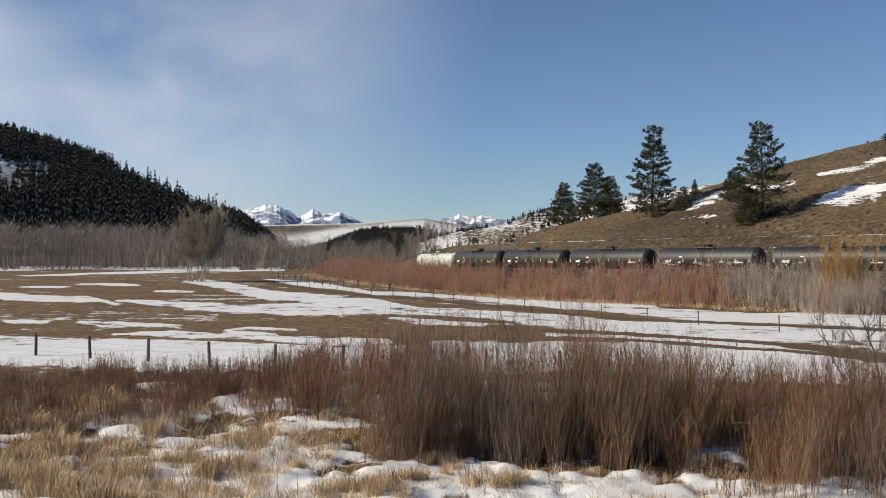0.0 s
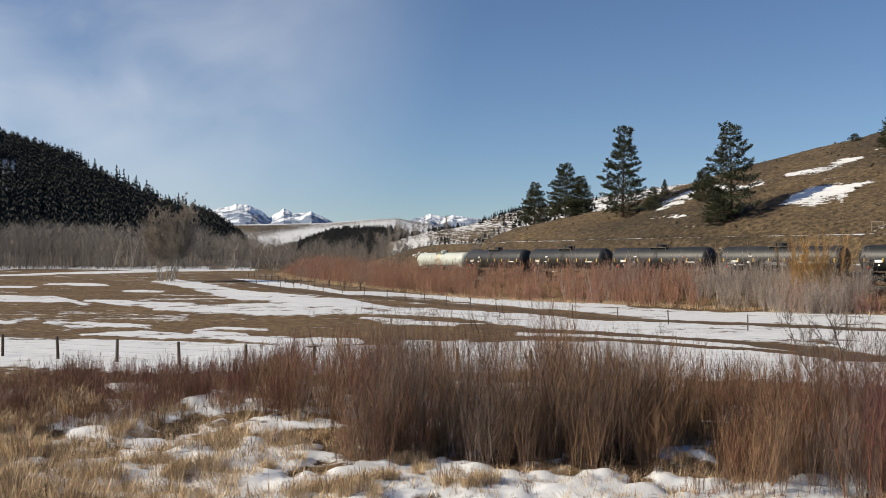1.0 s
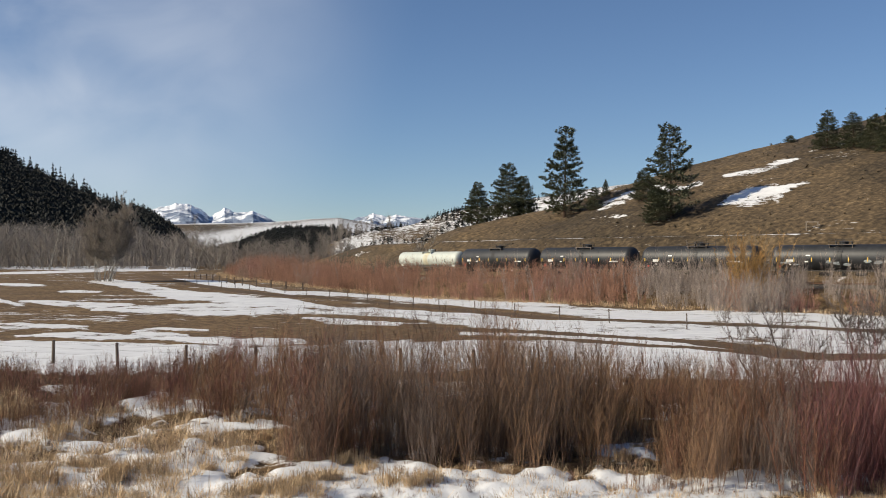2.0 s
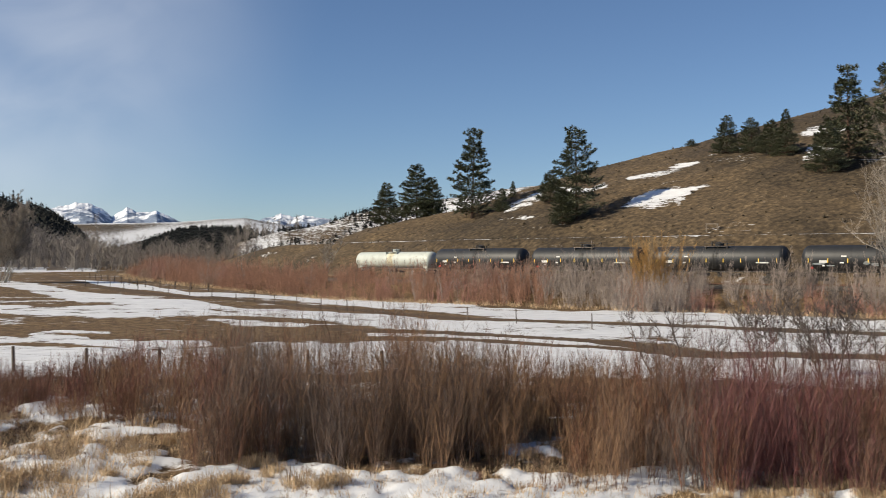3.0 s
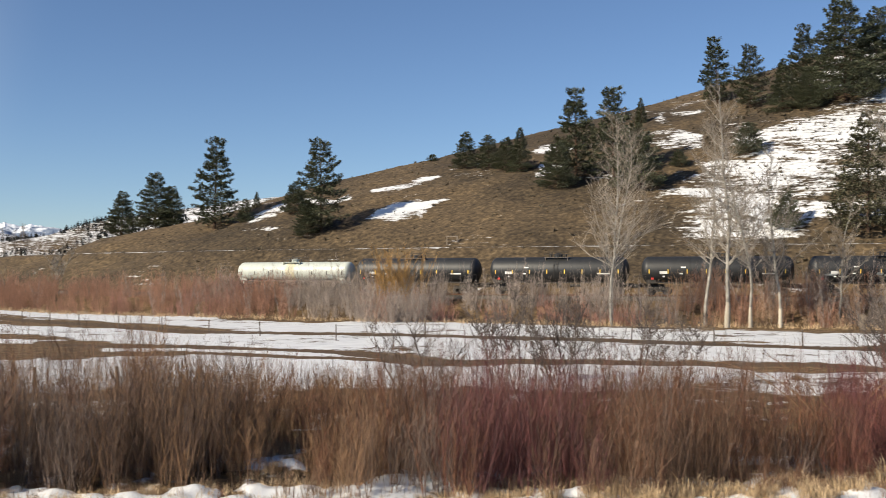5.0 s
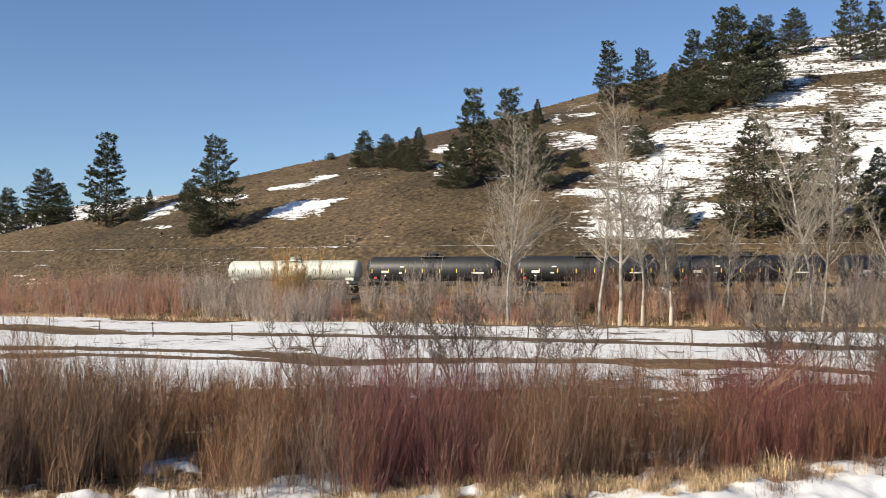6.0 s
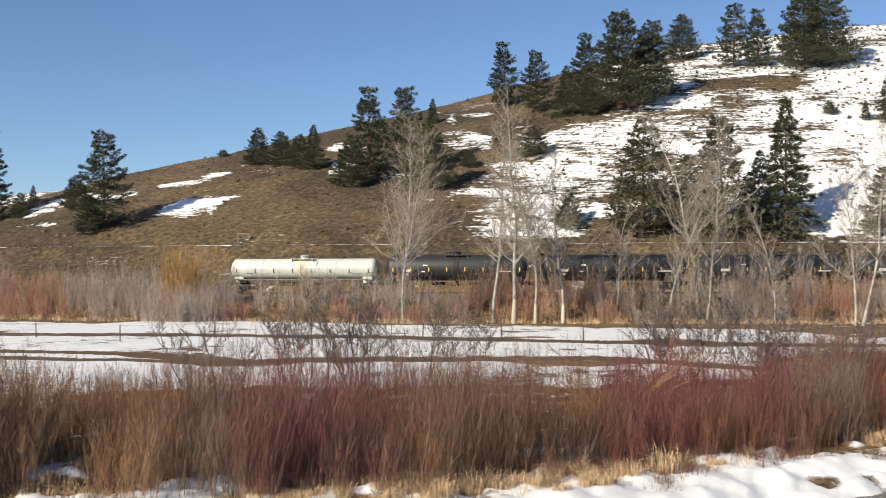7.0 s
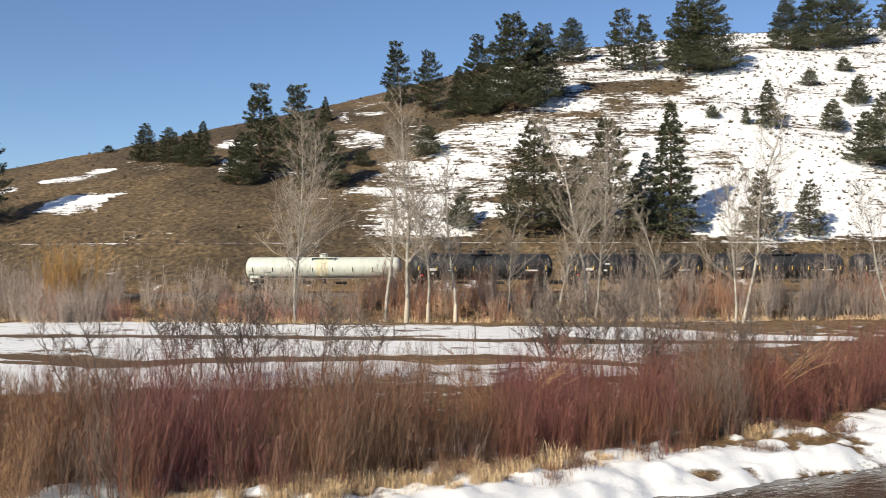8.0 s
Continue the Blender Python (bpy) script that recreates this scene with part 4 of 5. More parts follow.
def bare_tree(name, label, height, trunks=1, bark=None, lean=0.06, wide=0.5, limbs=13, thick=0.019, fine=3, twig=0.011, foot=2.2, stripped=False):
    """A leafless tree: tapered trunks, limbs that sweep upwards, branches and twigs."""
    tree = thing(name, label, "shrub" if "shrub" in name else "tree")
    wb = Build()
    for k in range(trunks):
        tb = Build()
        a = rand(0, 6.28)
        spread = 0 if trunks == 1 else rand(0.1, 0.55)
        fan = 0.3 if trunks == 2 else 0.7
        p = Vector((spread * math.cos(a) * foot, spread * math.sin(a) * foot, -0.3))
        h = height * (1 if k == 0 else rand(0.65, 0.98))
        pts = bent(p, Vector((math.cos(a) * spread * fan + rand(-lean, lean), math.sin(a) * spread * fan + rand(-lean, lean), 1)), h, 0.3, 9, 0.17)
        r0 = h * thick * rand(0.85, 1.1) * (1 if trunks == 1 else 0.75)
        rad = [r0 * (1.25 if i == 0 else 1) * (1 - i / 9.6) ** 0.9 for i in range(10)]
        tb.tube(pts, rad, 7)
        part("trunk", tb, bark or M_BARK_PALE, tree, smooth=True)
        if stripped:
            low = Build().tube([pts[0], pts[0].lerp(pts[1], 0.6), pts[1], pts[1].lerp(pts[2], 0.12)], [rad[0] * 1.05, rad[0] * 0.98, rad[1] * 1.1, rad[1] * 0.9], 9)
            part("stripped_foot", low, M_STRIPPED, tree, "whitish stripped bark at the foot", smooth=True)
        for _ in range(limbs):
            f = rand(0.26, 0.98)
            i = min(int(f * 9), 8)
            q = pts[i].lerp(pts[i + 1], f * 9 - i)
            az = rand(0, 6.28)
            ln = h * wide * (1.12 - f) * rand(0.35, 0.95) + 0.7
            way = Vector((math.cos(az), math.sin(az), rand(0.1, 1.25)))
            lp = bent(q, way, ln, 0.6, 4, 0.34)
            r = max(rad[i] * rand(0.26, 0.44), twig * 1.5)
            part("limb", Build().tube(lp, [r, r * 0.75, r * 0.55, r * 0.35, r * 0.15], 4), bark or M_BARK_PALE, tree)
            for _ in range(fine + int(ln)):
                j = random.choice((0, 1, 2, 3))
                q2 = lp[j].lerp(lp[j + 1], random.random())
                w2 = (lp[j + 1] - lp[j]).normalized() + Vector((rand(-0.8, 0.8), rand(-0.8, 0.8), rand(-0.1, 0.5)))
                l2 = ln * rand(0.2, 0.42)
                bp = bent(q2, w2, l2, 0.3, 2, 0.35)
                r2 = max(r * 0.35, twig)
                wb.tube(bp, [r2, r2 * 0.7, r2 * 0.3], 3)
                for _ in range(6):
                    q3 = bp[random.choice((0, 1))].lerp(bp[2], random.random())
                    w3 = w2.normalized() + Vector((rand(-1, 1), rand(-1, 1), rand(-0.4, 0.6)))
                    wb.blade(q3, q3 + w3.normalized() * l2 * rand(0.3, 0.7), r2)
    tagged(part("crown", wb, M_BARK_SHRUB if bark == M_BARK_SHRUB else M_BARK_TWIG, tree), kind="stuff")
    return tree


def conifer(name, label, height, width, needles, bare=0.12, dense=1.0, flat=False, spruce=False):
    """A pine or spruce: trunk, whorls of limbs, crown of many small needle sprays with gaps."""
    tree = thing(name, label, "tree")
    tb, cb = Build(), Build()
    pts = bent(Vector((0, 0, -0.4)), Vector((rand(-0.03, 0.03), rand(-0.03, 0.03), 1)), height + 0.2, 0.1, 8, 0.025)
    r0 = height * 0.016
    tb.tube(pts, [r0 * (1 - i / 8.6) for i in range(9)], 7)
    # limbs stand in whorls with air between them, and carry flat plates of needle tufts
    whorls = int(height * (1.75 if flat else 2.3) * dense)
    for k in range(whorls):
        f = bare + (1 - bare) * ((k + rand(0.25, 0.75)) / whorls)
        i = min(int(f * 8), 7)
        q = pts[i].lerp(pts[i + 1], f * 8 - i)
        if flat:
            shape = max((1 - f) ** 0.66, 0.26) * rand(0.7, 1.05) * (1 if f > 0.3 else rand(0.55, 1.0))
        else:
            shape = (1.03 - f) ** (0.9 if spruce else 0.6)
        arms = 6 if f < 0.85 else 4
        turn = rand(0, 6.28)
        for arm in range(arms):
            if random.random() < (0.12 if not spruce else 0.03):
                continue
            az = turn + 6.283 * arm / arms + rand(-0.35, 0.35)
            ln = width * (0.7 if flat else 0.62) * shape * rand(0.62, 1.12) + 0.25
            droop = rand(-0.3, -0.05) if spruce else rand(-0.22, 0.2)
            way = Vector((math.cos(az), math.sin(az), droop))
            across = Vector((-math.sin(az), math.cos(az), 0))
            lp = bent(q + Vector((0, 0, rand(-0.15, 0.15))), way, ln, 0.12 if spruce else 0.38, 3, 0.07)
            tb.tube(lp, [max(r0 * 0.16 * (1 - f), 0.014), 0.02, 0.014, 0.006], 3)
            for _ in range(int(4 + 9 * ln)):
                t = rand(0.2, 1.0) ** 0.7
                j = min(int(t * 3), 2)
                c = lp[j].lerp(lp[j + 1], min(t * 3 - j, 1.0)) + across * rand(-1, 1) * (0.1 + 0.34 * ln * math.sin(min(t, 0.96) * 2.9)) + Vector((0, 0, rand(-0.2, 0.2)))
                for _ in range(9):
                    d = (way.normalized() * 0.7 + Vector((rand(-1, 1), rand(-1, 1), rand(-0.35, 0.95)))).normalized()
                    l = rand(0.18, 0.42)
                    cb.blade(c - d * 0.05, c + d * l, rand(0.035, 0.075))
    for _ in range(60):
        c = pts[8] + Vector((rand(-0.2, 0.2), rand(-0.2, 0.2), rand(-0.9, 0.05)))
        cb.blade(c, c + Vector((rand(-0.5, 0.5), rand(-0.5, 0.5), rand(0.1, 1))).normalized() * rand(0.2, 0.42), 0.06)
    part("trunk", tb, M_BARK_PINE, tree, smooth=False)
    part("crown", cb, needles, tree)
    return tree


def stand(tree, az, d, turn=0.0, scale=1.0, sink=0.0):
    x, y, _ = bearing(az, d)
    tree.matrix_basis = pose(x, y, ground_z(x, y) - sink, 0, 0, turn) @ Matrix.Scale(scale, 4)
    return tree


def another(proto, az, d, turn=0.0, scale=1.0, label=""):
    x, y, _ = bearing(az, d)
    made = copy_thing(proto, pose(x, y, ground_z(x, y), 0, 0, turn))
    made.scale = (scale,) * 3
    return tagged(made, label)


def on_hill(az, rise):
    """The distance at which the hillside shows at a bearing and a height in degrees."""
    d = np.arange(118, 330, 0.5)
    x, y = d * math.sin(radians(az)), d * math.cos(radians(az))
    z = heights(x, y)[0]
    el = np.degrees(np.arctan2(z - EYE, d))
    hit = np.nonzero((el >= rise) & (d > 125))[0]
    return float(d[hit[0]]) if len(hit) else float(d[np.argmax(el)])


def build_pines():
    # bearing, foot and top in degrees, width to height
    shoulder = [(6.6, 2.0, 4.3, 0.62), (8.3, 2.35, 5.35, 0.62), (9.15, 2.5, 4.6, 0.62), (13.0, 2.7, 4.0, 0.7), (15.6, 3.2, 5.0, 0.7), (16.3, 2.0, 4.0, 0.75),
                (25.0, 5.7, 7.7, 0.6), (26.3, 5.7, 7.55, 0.75), (27.2, 5.6, 7.4, 0.85), (30.0, 4.6, 7.2, 0.8), (34.5, 4.4, 8.0, 0.85), (23.2, 6.1, 6.4, 1.5)]
    tall = [(11.35, 2.3, 7.25, 0.5), (17.1, 2.2, 7.3, 0.55), (31.1, 5.2, 10.1, 0.42), (33.1, 5.0, 10.0, 0.5), (38.6, 8.9, 12.4, 0.6), (40.3, 8.6, 11.9, 0.5),
            (42.9, 9.0, 12.7, 0.5), (50.8, 10.6, 13.9, 0.45), (52.1, 10.5, 13.6, 0.5)]
    crest = [(43.2, 8.4, 10.6, 0.6), (45.0, 8.7, 13.9, 0.55), (46.4, 9.2, 13.3, 0.55), (48.2, 11.2, 13.5, 0.7), (54.4, 10.3, 14.4, 0.45), (55.6, 10.4, 14.5, 0.45),
             (59.4, 11.3, 14.0, 0.5), (61.0, 11.2, 14.6, 0.5), (62.4, 11.3, 14.6, 0.5), (65.0, 11.5, 14.8, 0.5), (62.2, 10.0, 10.8, 1.0), (64.9, 9.6, 11.2, 0.7)]
    slope = [(62.8, 8.3, 9.8, 0.8),
             (64.2, 6.5, 8.9, 0.75), (60.5, 9.4, 10.3, 0.9), (61.6, 7.0, 8.7, 0.7), (63.4, 5.2, 8.0, 0.75), (65.6, 3.5, 6.6, 0.7), (55.6, 7.9, 8.7, 0.9), (66.3, 8.0, 10.5, 0.8),
             (42.0, 2.2, 4.4, 0.8), (40.2, 6.2, 7.9, 0.9), (36.6, 5.6, 6.6, 0.9)]
    thin = [(46.0, 2.0, 8.2, 0.5), (50.2, 2.0, 8.2, 0.5), (47.2, 2.2, 4.8, 0.6), (58.0, 1.5, 5.2, 0.45), (60.4, 1.5, 4.6, 0.5), (48.4, 2.0, 6.2, 0.5)]
    pointed = [(13.6, 3.5, 4.4, 0.5), (28.0, 5.6, 7.95, 0.55), (34.6, 8.0, 9.4, 0.5), (41.9, 8.4, 11.1, 0.5), (53.4, 2.0, 9.0, 0.36), (58.5, 7.4, 9.9, 0.4), (57.3, 7.6, 8.6, 0.6)]
    rows = [(*r, "pine") for r in shoulder + crest + slope] + [(*r, "ponderosa") for r in tall] + [(*r, "spruce") for r in pointed] + [(*r, "open") for r in thin] + [(52.0, 2.3, 6.3, 0.55, "bluespruce")]
    protos = {}
    text = {"pine": "dense dark green pine on the hillside", "ponderosa": "tall open-crowned dark green pine on the hillside",
            "spruce": "slim pointed dark green spruce on the hillside", "open": "thin olive-green pine with see-through crown", "bluespruce": "small bluish spruce among the hillside pines"}
    for n, (az, foot, top, wide, kind) in enumerate(rows):
        d = on_hill(az, foot)
        x, y, _ = bearing(az, d)
        h = max(EYE + d * math.tan(radians(top)) - ground_z(x, y), 1.5)
        key = (kind, round(wide * 4), n % 2)
        if key not in protos:
            protos[key] = conifer("spruce" if "spruce" in kind else "pine", text[kind], 12, 13.6 * wide, M_NEEDLE_BLUE if kind == "bluespruce" else M_NEEDLE_OLIVE if kind == "open" else M_NEEDLE,
                                  0.08 if kind == "ponderosa" else 0.03, 1.2 if kind == "pine" else 0.85 if kind == "open" else 1.05, kind == "ponderosa", "spruce" in kind)
            tree = protos[key]
        else:
            tree = copy_thing(protos[key], pose(0, 0, 0))
        tagged(tree, group="conifers on the hill")
        tree.matrix_basis = pose(x, y, ground_z(x, y) - 0.1, 0, 0, rand(0, 360))
        tree.scale = (h / 12,) * 3


build_pines()


def build_bare_trees():
    # pale cottonwoods along the brush by the line, and the clump out on the meadow
    rows = [(33.0, 107, 22, 2, 0.42, 26), (37.9, 108, 22, 1, 0.3, 26), (39.0, 106, 24, 1, 0.34, 32), (40.2, 106.5, 20, 1, 0.34, 28), (41.7, 107.5, 18, 1, 0.36, 26),
            (47.4, 109, 15, 1, 0.35, 20), (49.0, 112, 24, 2, 0.42, 26), (56.9, 108, 24, 2, 0.38, 24), (44.6, 111, 13, 1, 0.4, 18), (52.8, 110, 13, 1, 0.4, 18), (64.4, 108, 14, 1, 0.4, 20)]
    for az, d, h, n, wide, limbs in rows:
        t = bare_tree("cottonwood", "pale leafless cottonwood beside the railway brush", h, n, None, 0.05, wide, int(limbs * 1.7), 0.009, 8, 0.013, 1.3, 38 < az < 42)
        stand(tagged(t, group="leafless cottonwoods"), az, d)
    for az, d, h in ((26.6, 50, 4.6), (28.2, 52, 5.0), (31.2, 49, 4.8), (33.1, 48, 4.6), (46.0, 49, 4.6), (48.6, 50, 5.2), (51.5, 47, 4.5), (54.6, 50, 4.6), (36.0, 52, 3.8), (58, 46, 4.4), (49.4, 48, 4.9), (52.6, 47, 4.6), (30.1, 47, 4.4), (22.9, 46, 4.6)):
        t = bare_tree("leafless_shrub", "dark leafless shrub rising above the willow thicket", h, 3, M_BARK_SHRUB, 0.25, 0.55, 15, 0.014, 7, 0.009)
        stand(tagged(t, group="leafless shrubs"), az, d)
    clump = bare_tree("cottonwood_clump", "grey leafless cottonwood clump of many trunks", 18.5, 15, None, 0.1, 0.46, 24, 0.0085, 13, 0.028, 3.6)
    stand(clump, -13.4, 212)
    for az, d, h in ((-16.1, 335, 17), (-15.2, 340, 15), (-8.6, 300, 17), (-7.7, 320, 13), (3.1, 182, 10), (-22.8, 330, 16)):
        t = bare_tree("cottonwood", "grey leafless cottonwood at the edge of the meadow", h, 3, None, 0.08, 0.36, 14, 0.012, 3, 0.04)
        stand(tagged(t, group="leafless cottonwoods"), az, d)


build_bare_trees()
RNG = np.random.default_rng(5)


def spots(n, az, d):
    """n random places between two bearings and two distances: x, y, height, bearing, hillside, way from the line."""
    a, r = RNG.uniform(*az, n), np.sqrt(RNG.uniform(d[0] ** 2, d[1] ** 2, n))
    x, y = r * np.sin(np.radians(a)), r * np.cos(np.radians(a))
    z, hill, q = heights(x, y)
    return list(zip(x.tolist(), y.tolist(), z.tolist(), a.tolist(), hill.tolist(), q.tolist()))


def build_far_woods():
    """Leafless woods along the meadow's end, too many to count."""
    b = Build()
    for x, y, z, az, _h, _q in spots(820, (-27, -8.7), (345, 450)):
        h = rand(9, 15) * (1.0 if az < -11 else 0.8)
        pts = bent(Vector((x, y, z - 0.3)), Vector((rand(-0.1, 0.1), rand(-0.1, 0.1), 1)), h, 0.1, 3, 0.06)
        b.tube(pts, [h * 0.011, h * 0.008, h * 0.005, 0.02], 3)
        for _ in range(90):
            k = random.choice((0, 1, 1, 2, 2))
            q = pts[k].lerp(pts[k + 1], random.random())
            a = rand(0, 6.28)
            w = Vector((math.cos(a), math.sin(a), rand(0.6, 1.8))).normalized()
            b.blade(q, q + w * h * rand(0.12, 0.32), 0.05)
    tagged(new("leafless_woods", b.mesh("leafless_woods", M_FARWOOD)), "grey-brown leafless woods along the meadow's far end", "woods", kind="stuff")
    b = Build()
    for x, y, z, az, _h, _q in spots(460, (-10.5, 2.0), (310, 520)):
        h = rand(4, 11) * (1 - 0.4 * float(fade(-4, 2, az)))
        pts = bent(Vector((x, y, z - 0.3)), Vector((rand(-0.2, 0.2), rand(-0.2, 0.2), 1)), h, 0.1, 2, 0.06)
        b.tube(pts, [h * 0.012, h * 0.008, 0.02], 3)
        for _ in range(60):
            q = pts[0].lerp(pts[2], rand(0.05, 0.95))
            a = rand(0, 6.28)
            w = Vector((math.cos(a), math.sin(a), rand(0.5, 1.8))).normalized()
            b.blade(q, q + w * h * rand(0.15, 0.42), 0.06)
    tagged(new("far_brush", b.mesh("far_brush", M_FARWOOD)), "grey leafless brush up the valley", "brush", kind="stuff")


build_far_woods()


def build_forest():
    """The conifer forest of the western hill and the far wooded hills."""
    b = Build()

    def fir(x, y, z, h, boughs=15, fat=1.0):
        r, a0 = h * rand(0.22, 0.32) * fat, rand(0, 6.28)
        for k in range(boughs):
            f = (k + random.random()) / boughs
            a = a0 + k * 2.4
            ln = r * (1.08 - f) ** 0.8 * rand(0.7, 1.2)
            c = Vector((x, y, z + h * (0.1 + 0.9 * f)))
            b.blade(c + Vector((0, 0, h * 0.05)), c + Vector((math.cos(a) * ln, math.sin(a) * ln, -h * rand(0.0, 0.12))), h * 0.085 * fat * (1.15 - 0.6 * f))
        b.blade(Vector((x, y, z)), Vector((x, y, z + h * 1.05)), h * 0.05)
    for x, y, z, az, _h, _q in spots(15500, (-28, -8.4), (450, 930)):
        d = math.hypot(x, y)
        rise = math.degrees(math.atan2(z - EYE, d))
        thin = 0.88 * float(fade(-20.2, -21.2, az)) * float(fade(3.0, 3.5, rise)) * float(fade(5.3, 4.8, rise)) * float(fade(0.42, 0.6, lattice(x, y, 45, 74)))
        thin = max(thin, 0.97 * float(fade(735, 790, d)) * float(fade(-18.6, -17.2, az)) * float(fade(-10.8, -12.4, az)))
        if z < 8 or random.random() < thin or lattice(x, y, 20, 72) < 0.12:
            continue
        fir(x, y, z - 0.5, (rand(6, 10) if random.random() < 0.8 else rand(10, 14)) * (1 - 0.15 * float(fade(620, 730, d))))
    for x, y, z, az, _h, _q in spots(9000, (-10.5, 2.6), (1050, 1640)):
        if lattice(x, y, 120, 73) > 0.12 + 0.5 * float(fade(-5.0, -9, az)) and z < 16 + 32 * float(fade(-8.0, -3.5, az)):
            fir(x, y, z - 0.5, rand(5, 9), 10, 2.0)
    for x, y, z, az, _h, _q in spots(2600, (-1.2, 10.0), (335, 430)):
        if fractal(x * 0.5 + y * 0.25, y - x * 0.6, 16, 75, 3) > 0.53:
            fir(x, y, z - 0.3, rand(0.7, 2.4), 12, 1.7)
    tagged(new("conifer_forest", b.mesh("conifer_forest", M_FOREST)), "conifer forest covering the far hills, coloured dark for shade", "forest", kind="stuff")


build_forest()


def build_sage():
    """Sagebrush and bunch grass dotted over the hillside."""
    b = Build()
    for n, (x, y, z, az, hill, q) in enumerate(spots(7000, (3, 66), (128, 300)) + spots(2600, (38, 66), (125, 290))):
        if hill < 0.5 or q > -8:
            continue
        s = rand(0.15, 0.45) * (1.8 if random.random() < 0.08 else 1) if n < 7000 else rand(0.3, 0.75)
        for _ in range(9 if n < 7000 else 13):
            a = rand(0, 6.28)
            w = Vector((math.cos(a), math.sin(a), rand(0.4, 1.4))).normalized() * s * rand(0.7, 1.3)
            side = Vector((-math.sin(a), math.cos(a), 0)) * s * 0.35
            p = Vector((x, y, z - 0.05))
            b.face(p - side * 0.6, p + side * 0.6, p + w)
    tagged(new("sagebrush", b.mesh("sagebrush", M_SAGE)), "grey-brown sagebrush dotted over the hillside", "shrubs", kind="stuff")


build_sage()


def plant(mesh, name, label, category, group, x, y, z, s):
    ob = new(name, None if isinstance(mesh, tuple) else mesh)
    if isinstance(mesh, tuple):
        for m in mesh[0]:
            part("stem", m, None, ob)
        tagged(part("crown", mesh[1], None, ob), kind="stuff")
    ob.matrix_basis = pose(x, y, z, 0, 0, rand(0, 360)) @ Matrix.Diagonal((s * rand(0.9, 1.1), s * rand(0.9, 1.1), s, 1))
    return tagged(ob, label, category, group)


# the thicket along its length: bearing, height in metres, and which barks grow there
THICKET_AZ = (-28, -12, -9, -6, -4, 3, 10, 14, 16.8, 18.6, 20.5, 23, 27, 32, 38, 44, 48, 52, 58, 70)
THICKET_H = (1.5, 1.5, 1.7, 2.7, 3.6, 4.1, 4.1, 3.6, 2.3, 2.4, 3.4, 3.6, 3.7, 3.5, 3.7, 3.0, 3.2, 3.5, 3.5, 3.8)
BARKS = [(-17, ("red", "rust", "rust", "tan", "red", "rust")), (-9, ("rust", "tan", "rust", "red", "rust", "tan")), (-3, ("brown", "rust", "tan", "red", "grey")), (13, ("brown", "grey", "brown", "tan", "rust", "brown")),
         (20, ("tan", "rust", "tan", "brown", "rust")), (24, ("brown", "grey", "rust", "brown", "red")), (32, ("red", "crimson", "crimson", "brown", "rust")), (37, ("rust", "grey", "brown", "rust", "red")),
         (44, ("brown", "rust", "brown", "grey", "red")), (48, ("crimson", "crimson", "red", "rust")), (54, ("red", "crimson", "rust", "brown")), (58, ("brown", "grey", "rust", "brown", "tan")), (90, ("red", "rust", "crimson", "red", "tan"))]


def thicket_height(az):
    return float(np.interp(az, THICKET_AZ, THICKET_H))


def willow_colour(x, y, az):
    """Barks grow in patches along the thicket."""
    az += 5 * (float(lattice(x, y, 4, 83)) - 0.5)
    choice = next(c for top, c in BARKS if az < top)
    return choice[int(len(choice) * (0.55 * float(lattice(x, y, 2.5, 84)) + 0.45 * random.random()))]


def build_front():
    """Willow thickets in front of the meadow."""
    words = {"red": "dense red-stemmed leafless willow thicket", "brown": "brown leafless willow thicket over snow", "crimson": "dark crimson-twigged leafless willow thicket",
             "tan": "tan leafless willow stems over snow", "grey": "grey leafless willow brush", "rust": "russet leafless willow thicket"}
    tall_m = {c: [willow_mesh("tall_willow_" + c, M_WILLOW[c], 22, 4.0, 1.0, 0.0075, 26, 0.5, 4, 0.14) for _ in range(3)] for c in words}
    low_m = {c: [willow_mesh("low_willow_" + c, M_WILLOW[c], 34, 1.6, 1.0, 0.0065, 14, 0.5, 2, 0.1, 0) for _ in range(3)] for c in words}
    n = {"willow_bush": 0, "willow_shrub": 0}
    places = spots(300, (33, 66), (28, 42)) + spots(90, (54, 70), (38, 60)) + spots(60, (44, 56), (35, 44)) + spots(260, (-2, 60), (31, 37)) + spots(460, (-5, 69), (31, 46)) + spots(620, (-27, 1), (39, 51))
    for order, (x, y, z, az, _h, _q) in enumerate(places):
        d, wet = math.hypot(x, y), float(river_edge(x, y))
        edge = wet > -4.8
        tall = thicket_height(az)
        low = tall < 2.6 or edge or random.random() < 0.1
        name = "willow_shrub" if low else "willow_bush"
        if wet > -2.9 or n[name] >= (290 if low else 290) or (order < 300 and not edge) or (edge and order >= 300):
            continue
        if edge and random.random() < 0.6:
            continue
        # openings between the clumps
        if lattice(x, y, 2.2, 82) < 0.35:
            continue
        col = willow_colour(x, y, az)
        size = tall / (1.6 if low and not edge else 4.0) * (0.72 + 0.45 * float(lattice(x, y, 3, 81))) * rand(0.85, 1.12)
        if edge:
            size = rand(0.35, 0.8)
        elif low and tall > 2.6:
            size *= 0.5
        plant(random.choice((low_m if low else tall_m)[col]), name, words[col], "willow bush", "willows in front of the meadow", x, y, z, size)
        n[name] += 1


